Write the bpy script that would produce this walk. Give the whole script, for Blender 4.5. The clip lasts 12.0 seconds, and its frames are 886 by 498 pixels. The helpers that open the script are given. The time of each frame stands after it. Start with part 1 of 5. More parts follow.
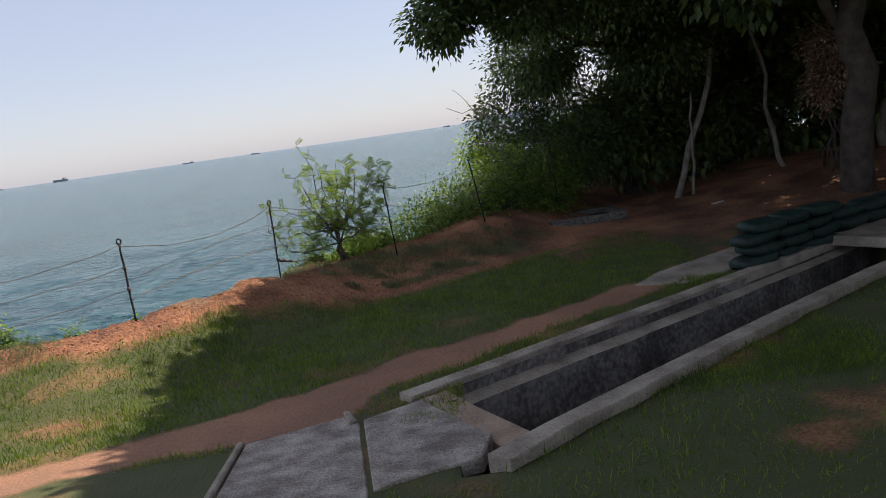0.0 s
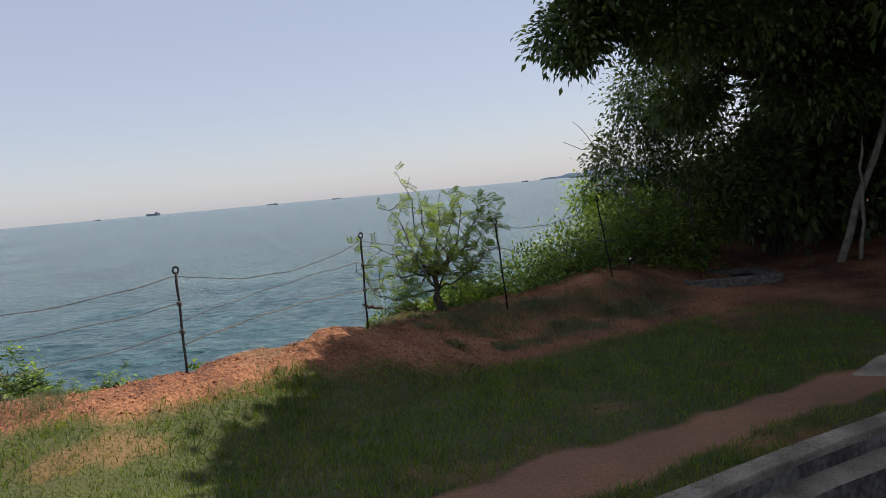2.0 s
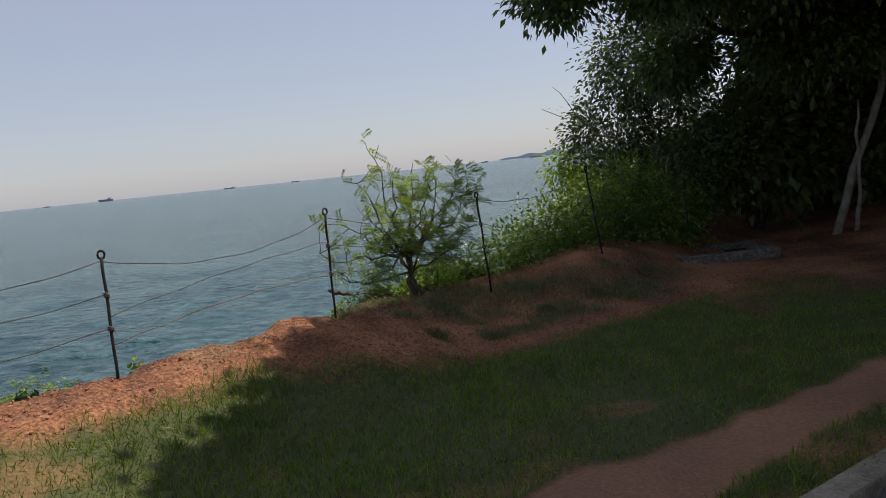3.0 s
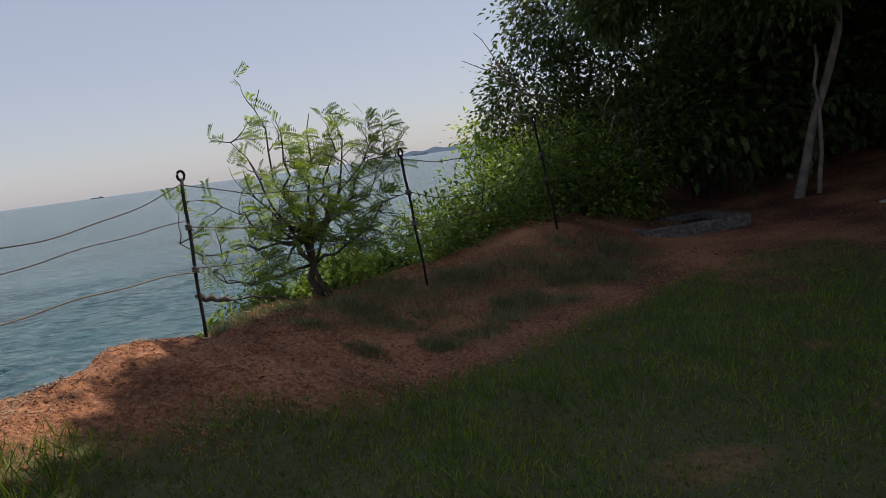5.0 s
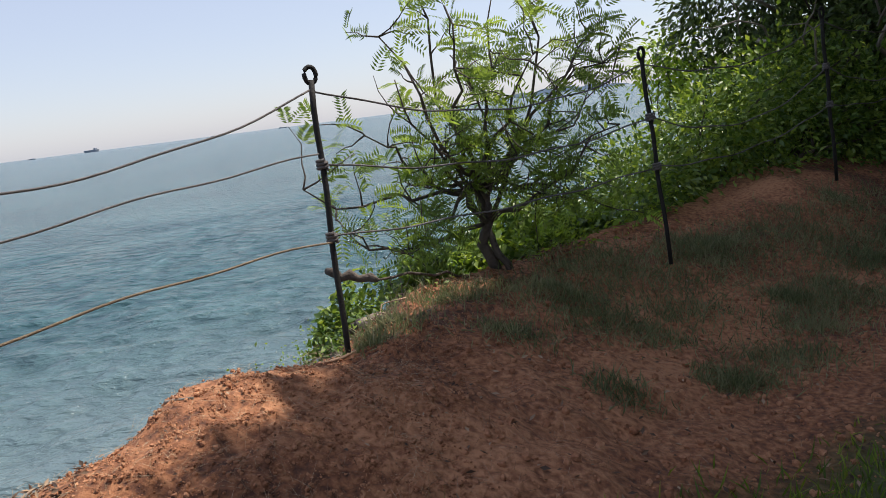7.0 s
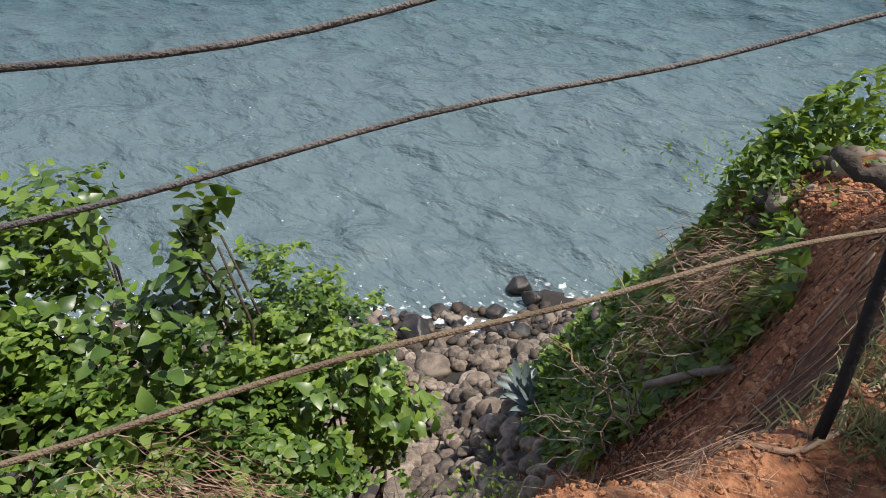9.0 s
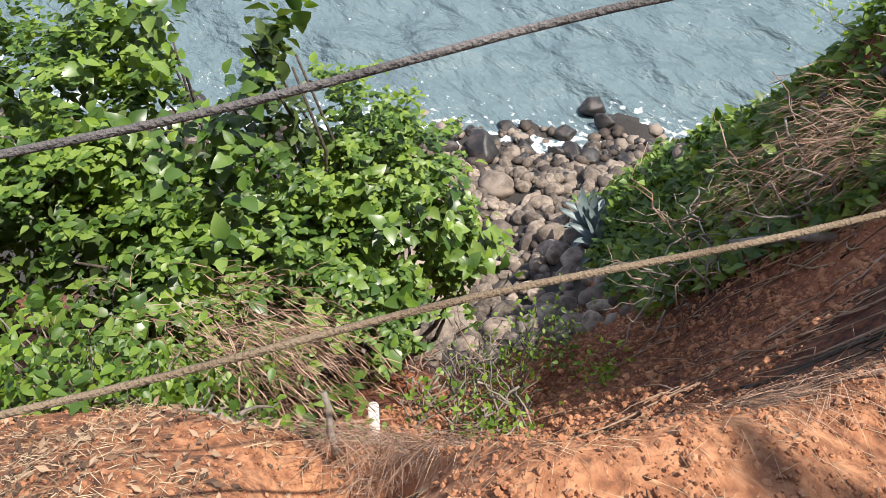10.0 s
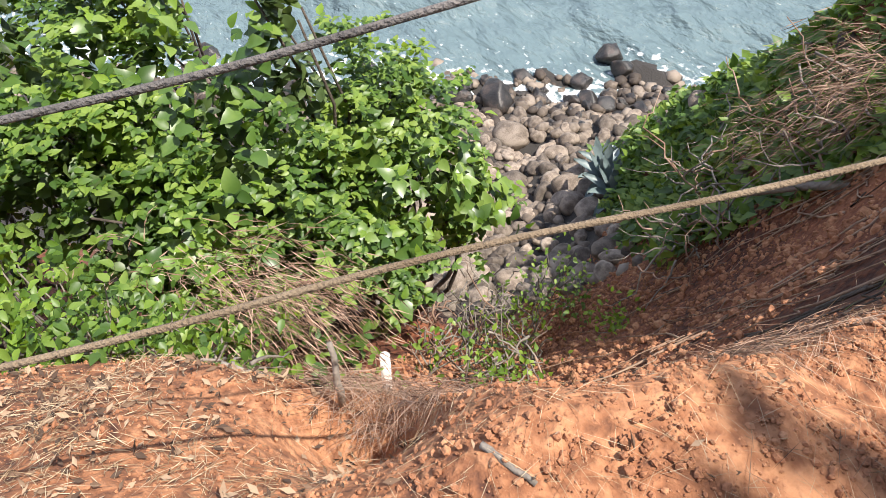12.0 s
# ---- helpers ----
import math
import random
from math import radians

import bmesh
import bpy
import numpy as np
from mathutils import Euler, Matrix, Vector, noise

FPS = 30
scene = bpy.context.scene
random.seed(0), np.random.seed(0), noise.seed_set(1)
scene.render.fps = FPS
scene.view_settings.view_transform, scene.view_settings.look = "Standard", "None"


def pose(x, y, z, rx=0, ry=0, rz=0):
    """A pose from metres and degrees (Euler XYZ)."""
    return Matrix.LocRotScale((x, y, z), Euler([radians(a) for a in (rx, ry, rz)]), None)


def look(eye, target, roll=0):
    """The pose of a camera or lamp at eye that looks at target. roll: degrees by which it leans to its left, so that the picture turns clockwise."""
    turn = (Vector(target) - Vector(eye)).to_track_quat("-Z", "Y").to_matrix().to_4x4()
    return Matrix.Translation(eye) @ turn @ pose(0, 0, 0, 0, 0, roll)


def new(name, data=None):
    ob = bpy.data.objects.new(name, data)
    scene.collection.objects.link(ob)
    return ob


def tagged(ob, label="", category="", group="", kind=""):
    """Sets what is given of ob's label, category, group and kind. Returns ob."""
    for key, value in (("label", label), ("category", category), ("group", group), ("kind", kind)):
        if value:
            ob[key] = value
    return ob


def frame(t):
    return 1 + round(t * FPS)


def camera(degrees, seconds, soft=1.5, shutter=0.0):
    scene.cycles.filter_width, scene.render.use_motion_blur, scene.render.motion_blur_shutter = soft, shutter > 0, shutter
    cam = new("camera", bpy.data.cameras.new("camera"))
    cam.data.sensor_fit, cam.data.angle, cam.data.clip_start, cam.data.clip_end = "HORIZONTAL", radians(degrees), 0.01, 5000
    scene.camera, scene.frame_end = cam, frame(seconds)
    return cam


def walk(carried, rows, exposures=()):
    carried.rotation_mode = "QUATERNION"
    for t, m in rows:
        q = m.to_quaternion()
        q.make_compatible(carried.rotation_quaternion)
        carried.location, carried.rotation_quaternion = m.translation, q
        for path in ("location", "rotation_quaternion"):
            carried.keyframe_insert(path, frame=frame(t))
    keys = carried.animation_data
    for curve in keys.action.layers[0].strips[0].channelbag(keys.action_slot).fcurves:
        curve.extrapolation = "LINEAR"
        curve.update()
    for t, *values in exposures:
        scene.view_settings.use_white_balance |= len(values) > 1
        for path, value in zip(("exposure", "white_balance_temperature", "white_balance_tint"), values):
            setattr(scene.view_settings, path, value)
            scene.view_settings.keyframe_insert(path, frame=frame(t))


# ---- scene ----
# ---- camera and walk ----
cam = camera(62.9, 12.0, soft=0.8)
LOOKS = [
    (0, (0.086, 0.209, 1.931), (0.053, 2.181, 1.598), -8.1),
    (0.5, (-0.131, 0.747, 1.859), (0.103, 2.689, 1.44), -7.2),
    (1, (-0.297, 1.23, 1.809), (-0.265, 3.203, 1.48), -6.7),
    (1.5, (-0.476, 1.762, 1.742), (-0.696, 3.742, 1.558), -3.8),
    (2, (-0.64, 2.327, 1.651), (-0.855, 4.308, 1.483), -5.2),
    (2.5, (-0.865, 2.883, 1.563), (-1.162, 4.858, 1.459), -5.3),
    (2.7, (-0.903, 3.084, 1.549), (-1.108, 5.061, 1.323), -5.1),
    (4.3, (-1.241, 5.024, 1.222), (-1.219, 7.013, 1.006), -7.0),
    (4.5, (-1.322, 5.26, 1.163), (-1.234, 7.252, 1.01), -7.5),
    (5, (-1.354, 5.825, 1.083), (-1.16, 7.797, 0.815), -7.7),
    (5.5, (-1.405, 6.422, 0.99), (-1.121, 8.382, 0.714), -6.7),
    (6, (-1.484, 7.051, 0.9), (-1.063, 8.964, 0.496), -5.5),
    (6.5, (-1.732, 7.642, 0.908), (-1.673, 9.594, 0.476), -6.2),
    (7, (-1.991, 8.128, 0.96), (-2.099, 10.088, 0.576), -7.2),
    (7.5, (-2.262, 8.609, 0.929), (-2.691, 10.544, 0.662), -7.9),
    (7.7, (-2.357, 8.809, 0.909), (-2.878, 10.723, 0.648), -6.8),
]
POSES = [
    (9.3, (-2.651, 9.881, 1.161), 42.016, -41.104, 0.331),
    (9.5, (-2.7, 9.894, 1.124), 43.39, -43.811, -1.169),
    (10, (-2.82, 9.914, 1.116), 43.676, -50.607, 0.472),
    (10.5, (-2.818, 9.921, 1.156), 44.657, -54.818, 1.886),
    (11, (-2.794, 9.945, 1.153), 44.464, -54.762, 1.984),
    (11.5, (-2.792, 9.941, 1.157), 44.155, -54.501, 2.055),
    (12, (-2.784, 9.928, 1.141), 44.104, -54.452, 1.904),
]
rows = [(t, look(eye, target, roll)) for t, eye, target, roll in LOOKS]
rows += [(t, pose(*eye, 90 + pitch, roll, yaw)) for t, eye, yaw, pitch, roll in POSES]
walk(cam, rows, [(0, 0.35, 6700, 15), (1.2, 0.45, 6700, 15), (2.1, 0.1, 6700, 13), (2.6, -0.05, 6700, 13), (4.5, -0.05, 6800, 15), (6.0, 0.15, 6700, 15), (6.8, 0.5, 6600, 14), (7.5, 0.1, 6500, 10), (9.5, 0.5, 6500, 12), (10.3, 0.95, 6500, 12), (12, 1.02, 6500, 12)])

# ---- sky and sun ----
SUN_HEADING, SUN_ELEV = -60.0, 64.0  # degrees from +y towards the left, and above the horizon
world = bpy.data.worlds.new("sky")
scene.world = world
world.use_nodes = True
wn = world.node_tree
sky = wn.nodes.new("ShaderNodeTexSky")
sky.sky_type = "NISHITA"
sky.sun_disc = False
sky.sun_elevation = radians(SUN_ELEV)
sky.sun_rotation = radians(-SUN_HEADING)
sky.air_density, sky.dust_density, sky.ozone_density = 1.0, 0.7, 1.5
back = wn.nodes["Background"]
back.inputs["Strength"].default_value = 0.13
haze = wn.nodes.new("ShaderNodeMixRGB")  # thin sea haze over the whole sky
haze.inputs[0].default_value = 0.6
haze.inputs[2].default_value = (3.5, 3.75, 4.6, 1)
wn.links.new(sky.outputs[0], haze.inputs[1])
wn.links.new(haze.outputs[0], back.inputs[0])
sun = new("sun", bpy.data.lights.new("sun", "SUN"))
sun.data.energy, sun.data.angle, sun.data.color = 4.5, radians(0.5), (1.0, 0.94, 0.84)
sh, se = radians(SUN_HEADING), radians(SUN_ELEV)
sun_from = Vector((-math.sin(sh) * math.cos(se), math.cos(sh) * math.cos(se), math.sin(se)))
sun.matrix_world = look(sun_from * 50, (0, 0, 0))

# ---- materials ----
def material(name, colours, scale=4.0, rough=0.8, bump=0.3, bump_scale=30.0, fine=0.35, metal=0.0, island=0.0, spread=(0.3, 0.7)):
    """Colour varied at two scales by noise, a fine relief, and a change from piece to piece."""
    m = bpy.data.materials.new(name)
    m.use_nodes = True
    nt = m.node_tree
    N, L = nt.nodes, nt.links
    bsdf = N["Principled BSDF"]
    co = N.new("ShaderNodeTexCoord")
    n1 = N.new("ShaderNodeTexNoise")
    n1.inputs["Scale"].default_value, n1.inputs["Detail"].default_value = scale, 6
    n2 = N.new("ShaderNodeTexNoise")
    n2.inputs["Scale"].default_value, n2.inputs["Detail"].default_value = bump_scale, 4
    mix = N.new("ShaderNodeMath")
    mix.operation = "MULTIPLY_ADD"
    mix.inputs[1].default_value = fine
    L.new(co.outputs["Object"], n1.inputs["Vector"])
    L.new(co.outputs["Object"], n2.inputs["Vector"])
    L.new(n2.outputs["Fac"], mix.inputs[0])
    shift = N.new("ShaderNodeMath")
    shift.operation = "SUBTRACT"
    shift.inputs[1].default_value = fine * 0.5
    L.new(n1.outputs["Fac"], shift.inputs[0])
    L.new(shift.outputs[0], mix.inputs[2])
    fac = mix.outputs[0]
    if island:
        geo = N.new("ShaderNodeNewGeometry")
        add = N.new("ShaderNodeMath")
        add.operation = "MULTIPLY_ADD"
        add.inputs[1].default_value = island
        off = N.new("ShaderNodeMath")
        off.operation = "SUBTRACT"
        off.inputs[1].default_value = island * 0.5
        L.new(fac, off.inputs[0])
        L.new(geo.outputs["Random Per Island"], add.inputs[0])
        L.new(off.outputs[0], add.inputs[2])
        fac = add.outputs[0]
    ramp = N.new("ShaderNodeValToRGB")
    els = ramp.color_ramp.elements
    while len(els) < len(colours):
        els.new(0.5)
    for i, c in enumerate(colours):
        els[i].position = spread[0] + (spread[1] - spread[0]) * i / max(1, len(colours) - 1)
        els[i].color = (*c, 1)
    L.new(fac, ramp.inputs[0])
    L.new(ramp.outputs[0], bsdf.inputs["Base Color"])
    bsdf.inputs["Roughness"].default_value = rough
    bsdf.inputs["Metallic"].default_value = metal
    if bump:
        b = N.new("ShaderNodeBump")
        b.inputs["Strength"].default_value = bump
        b.inputs["Distance"].default_value = 0.02
        L.new(n2.outputs["Fac"], b.inputs["Height"])
        L.new(b.outputs[0], bsdf.inputs["Normal"])
    return m


def leaf_material(name, colours, glow=0.35, rough=0.45, island=0.5):
    """A leaf that lets light through."""
    m = material(name, colours, 3.0, rough, 0.0, 20.0, 0.2, 0.0, island)
    nt = m.node_tree
    N, L = nt.nodes, nt.links
    bsdf, out = N["Principled BSDF"], N["Material Output"]
    ramp = [n for n in N if n.type == "VALTORGB"][0]
    tr = N.new("ShaderNodeBsdfTranslucent")
    hue = N.new("ShaderNodeHueSaturation")
    hue.inputs["Hue"].default_value, hue.inputs["Saturation"].default_value, hue.inputs["Value"].default_value = 0.475, 1.1, 1.7
    L.new(ramp.outputs[0], hue.inputs["Color"])
    L.new(hue.outputs[0], tr.inputs["Color"])
    mx = N.new("ShaderNodeMixShader")
    mx.inputs[0].default_value = glow
    L.new(bsdf.outputs[0], mx.inputs[1])
    L.new(tr.outputs[0], mx.inputs[2])
    L.new(mx.outputs[0], out.inputs["Surface"])
    return m


M_CONCRETE = material("weathered_concrete", [(0.2, 0.165, 0.125), (0.36, 0.305, 0.235), (0.5, 0.43, 0.34)], 2.5, 0.9, 0.5, 45, 0.5)
M_SLAB = material("rough_slab", [(0.18, 0.15, 0.12), (0.32, 0.275, 0.225), (0.5, 0.45, 0.385)], 5, 0.9, 0.8, 60, 0.8)
M_DARKCONC = material("dark_mottled_concrete", [(0.045, 0.041, 0.037), (0.12, 0.11, 0.1), (0.27, 0.25, 0.22)], 1.6, 0.85, 0.6, 18, 0.7)
M_IRON = material("black_iron", [(0.004, 0.004, 0.004), (0.011, 0.009, 0.008)], 20, 0.8, 0.3, 90)
M_ROPE = material("jute_rope", [(0.13, 0.09, 0.055), (0.26, 0.195, 0.13)], 8, 0.9, 0.6, 220)
M_DARKROPE = material("grey_rope", [(0.07, 0.064, 0.062), (0.19, 0.172, 0.165)], 8, 0.9, 0.6, 220)
M_BARK = material("grey_bark", [(0.045, 0.035, 0.028), (0.12, 0.095, 0.075)], 5, 0.9, 0.7, 40)
M_PALEBARK = material("pale_bark", [(0.13, 0.11, 0.09), (0.3, 0.26, 0.22)], 5, 0.9, 0.6, 40)
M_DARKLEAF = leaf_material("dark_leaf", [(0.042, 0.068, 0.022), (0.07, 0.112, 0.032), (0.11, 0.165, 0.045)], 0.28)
M_BUSHLEAF = leaf_material("broad_leaf", [(0.04, 0.088, 0.016), (0.082, 0.15, 0.03), (0.18, 0.265, 0.06)], 0.22, 0.36)
M_LIGHTLEAF = leaf_material("fresh_leaf", [(0.1, 0.19, 0.025), (0.17, 0.29, 0.04), (0.26, 0.39, 0.06)], 0.5)
M_FEATHER = leaf_material("feathery_leaf", [(0.09, 0.15, 0.035), (0.15, 0.24, 0.05), (0.22, 0.33, 0.07)], 0.55)
M_CREEPER = leaf_material("creeper_leaf", [(0.05, 0.105, 0.018), (0.105, 0.19, 0.032), (0.21, 0.3, 0.055)], 0.36)
M_GRASS = leaf_material("grass_blade", [(0.055, 0.11, 0.015), (0.10, 0.18, 0.018), (0.18, 0.24, 0.03)], 0.35, 0.62)
M_DRY = material("dry_straw", [(0.22, 0.15, 0.085), (0.36, 0.26, 0.16), (0.5, 0.4, 0.27)], 6, 0.9, 0.0, 30, 0.3, 0, 0.6)
M_DRYFROND = material("dead_frond", [(0.15, 0.085, 0.055), (0.26, 0.16, 0.11), (0.38, 0.26, 0.19)], 6, 0.9, 0.0, 30, 0.3, 0, 0.6)
M_LITTER = material("dead_leaf", [(0.06, 0.035, 0.022), (0.15, 0.09, 0.055), (0.33, 0.23, 0.15)], 6, 0.85, 0.0, 30, 0.3, 0, 0.8)
M_SAND = material("sandy_concrete", [(0.24, 0.17, 0.11), (0.36, 0.26, 0.18), (0.45, 0.34, 0.25)], 4, 0.9, 0.5, 40, 0.5)
M_STONE = material("beach_stone", [(0.07, 0.055, 0.045), (0.17, 0.138, 0.112), (0.32, 0.27, 0.225)], 1.5, 0.75, 0.5, 20, 0.5, 0, 0.6)
snt = M_STONE.node_tree  # every stone has its own tone
s_info, s_range, s_hsv = snt.nodes.new("ShaderNodeObjectInfo"), snt.nodes.new("ShaderNodeMapRange"), snt.nodes.new("ShaderNodeHueSaturation")
s_range.inputs["To Min"].default_value, s_range.inputs["To Max"].default_value = 0.45, 1.3
snt.links.new(s_info.outputs["Random"], s_range.inputs["Value"])
snt.links.new(s_range.outputs[0], s_hsv.inputs["Value"])
s_hsv.inputs["Saturation"].default_value = 1.2
s_base = snt.nodes["Principled BSDF"].inputs["Base Color"]
snt.links.new(s_base.links[0].from_socket, s_hsv.inputs["Color"])
snt.links.new(s_hsv.outputs[0], s_base)
M_WETSTONE = material("wet_stone", [(0.012, 0.011, 0.011), (0.03, 0.027, 0.025), (0.08, 0.06, 0.05)], 2.0, 0.35, 0.5, 14, 0.4)
M_BAG = material("green_tarpaulin", [(0.005, 0.018, 0.014), (0.01, 0.032, 0.024), (0.02, 0.05, 0.036)], 3, 0.6, 0.5, 20)
M_PIPE = material("white_plastic", [(0.6, 0.58, 0.54), (0.8, 0.79, 0.76)], 5, 0.45, 0.2, 30)
# hull colour carries the haze of distance
M_SHIP = material("hazy_hull", [(0.2, 0.23, 0.28), (0.25, 0.28, 0.33)], 0.05, 0.8, 0)
M_CLOD = material("soil_clod", [(0.22, 0.092, 0.046), (0.36, 0.16, 0.08), (0.48, 0.25, 0.135)], 9, 0.95, 0.7, 60, 0.5)


# ---- geometry helpers ----
def link_mesh(name, verts, faces, mat, parent=None, label="", smooth=False):
    me = bpy.data.meshes.new(name)
    me.from_pydata([tuple(v) for v in verts], [], [tuple(f) for f in faces])
    me.materials.append(mat)
    if smooth:
        me.polygons.foreach_set("use_smooth", [True] * len(me.polygons))
    me.update()
    ob = new(name, me)
    if parent:
        ob.parent = parent
        if label:
            ob["label"] = label
    return ob


def part(name, bm, mat, parent=None, label="", smooth=False):
    me = bpy.data.meshes.new(name)
    bm.to_mesh(me)
    bm.free()
    me.materials.append(mat)
    if smooth:
        me.polygons.foreach_set("use_smooth", [True] * len(me.polygons))
    ob = new(name, me)
    if parent:
        ob.parent = parent
        if label:
            ob["label"] = label
    return ob


def value_noise(x, y, seed=0):
    """Smooth noise in -1..1 on arrays."""
    x, y = np.asarray(x, float), np.asarray(y, float)
    xi, yi = np.floor(x).astype(np.int64), np.floor(y).astype(np.int64)
    fx, fy = x - xi, y - yi
    fx, fy = fx * fx * (3 - 2 * fx), fy * fy * (3 - 2 * fy)

    def h(a, b):
        n = (a * 374761393 + b * 668265263 + seed * 144665) & 0x7FFFFFFF
        n = ((n ^ (n >> 13)) * 1274126177) & 0x7FFFFFFF
        return ((n ^ (n >> 16)) & 0xFFFF) / 32767.5 - 1
    return (h(xi, yi) * (1 - fx) + h(xi + 1, yi) * fx) * (1 - fy) + (h(xi, yi + 1) * (1 - fx) + h(xi + 1, yi + 1) * fx) * fy


def fbm(x, y, octaves=4, seed=0):
    return sum(value_noise(x * 2 ** i, y * 2 ** i, seed + i) / 2 ** i for i in range(octaves))


def tube_data(path, radii, sides=6):
    """Verts and faces of a round tube along a path."""
    path = np.asarray(path, float)
    n = len(path)
    radii = np.broadcast_to(np.asarray(radii, float), (n,))
    tan = np.gradient(path, axis=0)
    tan /= np.linalg.norm(tan, axis=1)[:, None] + 1e-9
    ref = np.array((0.31, 0.17, 0.93)) if abs(tan[:, 2]).mean() < 0.8 else np.array((0.9, 0.3, 0.1))
    u = np.cross(tan, ref)
    u /= np.linalg.norm(u, axis=1)[:, None] + 1e-9
    v = np.cross(tan, u)
    a = np.arange(sides) * 2 * np.pi / sides
    ring = path[:, None] + radii[:, None, None] * (np.cos(a)[None, :, None] * u[:, None] + np.sin(a)[None, :, None] * v[:, None])
    verts = ring.reshape(-1, 3).tolist()
    faces = [(i * sides + j, i * sides + (j + 1) % sides, (i + 1) * sides + (j + 1) % sides, (i + 1) * sides + j) for i in range(n - 1) for j in range(sides)]
    faces += [tuple(range(sides))[::-1], tuple((n - 1) * sides + j for j in range(sides))]
    return verts, faces


def tubes(name, paths, mat, parent=None, label="", sides=6):
    """One mesh out of several tubes; each is (path, radii)."""
    V, Fc = [], []
    for path, radii in paths:
        v, f = tube_data(path, radii, sides)
        o = len(V)
        V += v
        Fc += [tuple(i + o for i in q) for q in f]
    return link_mesh(name, V, Fc, mat, parent, label, True)


def unit(a):
    return a / (np.linalg.norm(a, axis=-1, keepdims=True) + 1e-9)


def leaves(name, pos, axis, normal, length, width, mat, parent=None, label="", fold=0.18, droop=0.12, ovate=False):
    """Many leaves in one mesh: each folded along its midrib and bent to its tip."""
    n = len(pos)
    axis = unit(axis)
    side = unit(np.cross(axis, normal))
    normal = np.cross(side, axis)
    length, width = np.broadcast_to(length, (n,))[:, None], np.broadcast_to(width, (n,))[:, None]
    base = pos
    mid = pos + axis * length * 0.45
    l = pos + axis * length * 0.42 + side * width * 0.5 + normal * width * fold
    r = pos + axis * length * 0.42 - side * width * 0.5 + normal * width * fold
    tip = pos + axis * length - normal * length * droop
    verts = np.stack([base, l, mid, r, tip], 1).reshape(-1, 3)
    k = np.arange(n)[:, None] * 5
    if ovate:
        low, high = pos + axis * length * 0.16, pos + axis * length * 0.68 - normal * length * droop * 0.4
        ring = [base, low + side * width * 0.4 + normal * width * fold * 0.6, l, high + side * width * 0.34 + normal * width * fold * 0.5, tip,
                high - side * width * 0.34 + normal * width * fold * 0.5, r, low - side * width * 0.4 + normal * width * fold * 0.6, mid]
        verts = np.stack(ring, 1).reshape(-1, 3)
        k = np.arange(n)[:, None] * 9
    faces = np.concatenate([k + np.array([[j, 8, (j + 1) % 8]]) for j in range(8)], 1).reshape(-1, 3) if ovate else np.concatenate([k + np.array([[0, 2, 1]]), k + np.array([[0, 3, 2]]), k + np.array([[1, 2, 4]]), k + np.array([[2, 3, 4]])], 1).reshape(-1, 3)
    me = bpy.data.meshes.new(name)
    me.vertices.add(len(verts))
    me.vertices.foreach_set("co", verts.ravel())
    me.loops.add(faces.size)
    me.loops.foreach_set("vertex_index", faces.ravel().astype(np.int32))
    me.polygons.add(len(faces))
    me.polygons.foreach_set("loop_start", np.arange(0, faces.size, 3, dtype=np.int32))
    me.update(calc_edges=True)
    me.materials.append(mat)
    ob = new(name, me)
    if parent:
        ob.parent = parent
        if label:
            ob["label"] = label
    return ob


rng = np.random.default_rng(7)


def thing(name, place, label, category, group="", kind=""):
    ob = new(name)
    ob.location = place
    ob.empty_display_size = 0.1
    return tagged(ob, label, category, group, kind)


# ---- ground ----
EDGE = np.array([(-120, -60), (-40, -14), (-14, 3.0), (-9, 6.0), (-6.4, 7.5), (-5.3, 8.15), (-4.6, 8.5), (-3.95, 8.98), (-3.55, 9.55), (-3.15, 10.0), (-2.86, 10.52),
                 (-2.66, 10.9), (-2.62, 11.15), (-2.45, 11.9), (-2.15, 12.8), (-1.3, 13.5), (0.2, 14.6), (1.5, 16.0), (3.2, 19.0), (5.0, 21.5), (10, 27), (25, 40), (120, 110)], float)
SEA = -6.0


def edge_distance(x, y):
    """Metres from the cliff's edge, positive inland."""
    best, sign = np.full(np.shape(x), 1e9), np.ones(np.shape(x))
    for a, b in zip(EDGE[:-1], EDGE[1:]):
        d = b - a
        t = np.clip(((x - a[0]) * d[0] + (y - a[1]) * d[1]) / (d @ d), 0, 1)
        dx, dy = x - a[0] - t * d[0], y - a[1] - t * d[1]
        dist = np.hypot(dx, dy)
        s = np.where(d[0] * (y - a[1]) - d[1] * (x - a[0]) > 0, -1.0, 1.0)
        near = dist < best
        best, sign = np.where(near, dist, best), np.where(near, s, sign)
    return best * sign


def smooth(a, b, v):
    t = np.clip((v - a) / (b - a), 0, 1)
    return t * t * (3 - 2 * t)


def lawn(x, y):
    k = 0.15
    z = k * np.logaddexp((0.43 - 0.13 * np.maximum(y, -3)) / k, -0.43 / k)
    return z + 0.55 * smooth(3.5, 9, x) * smooth(11, 18, y)


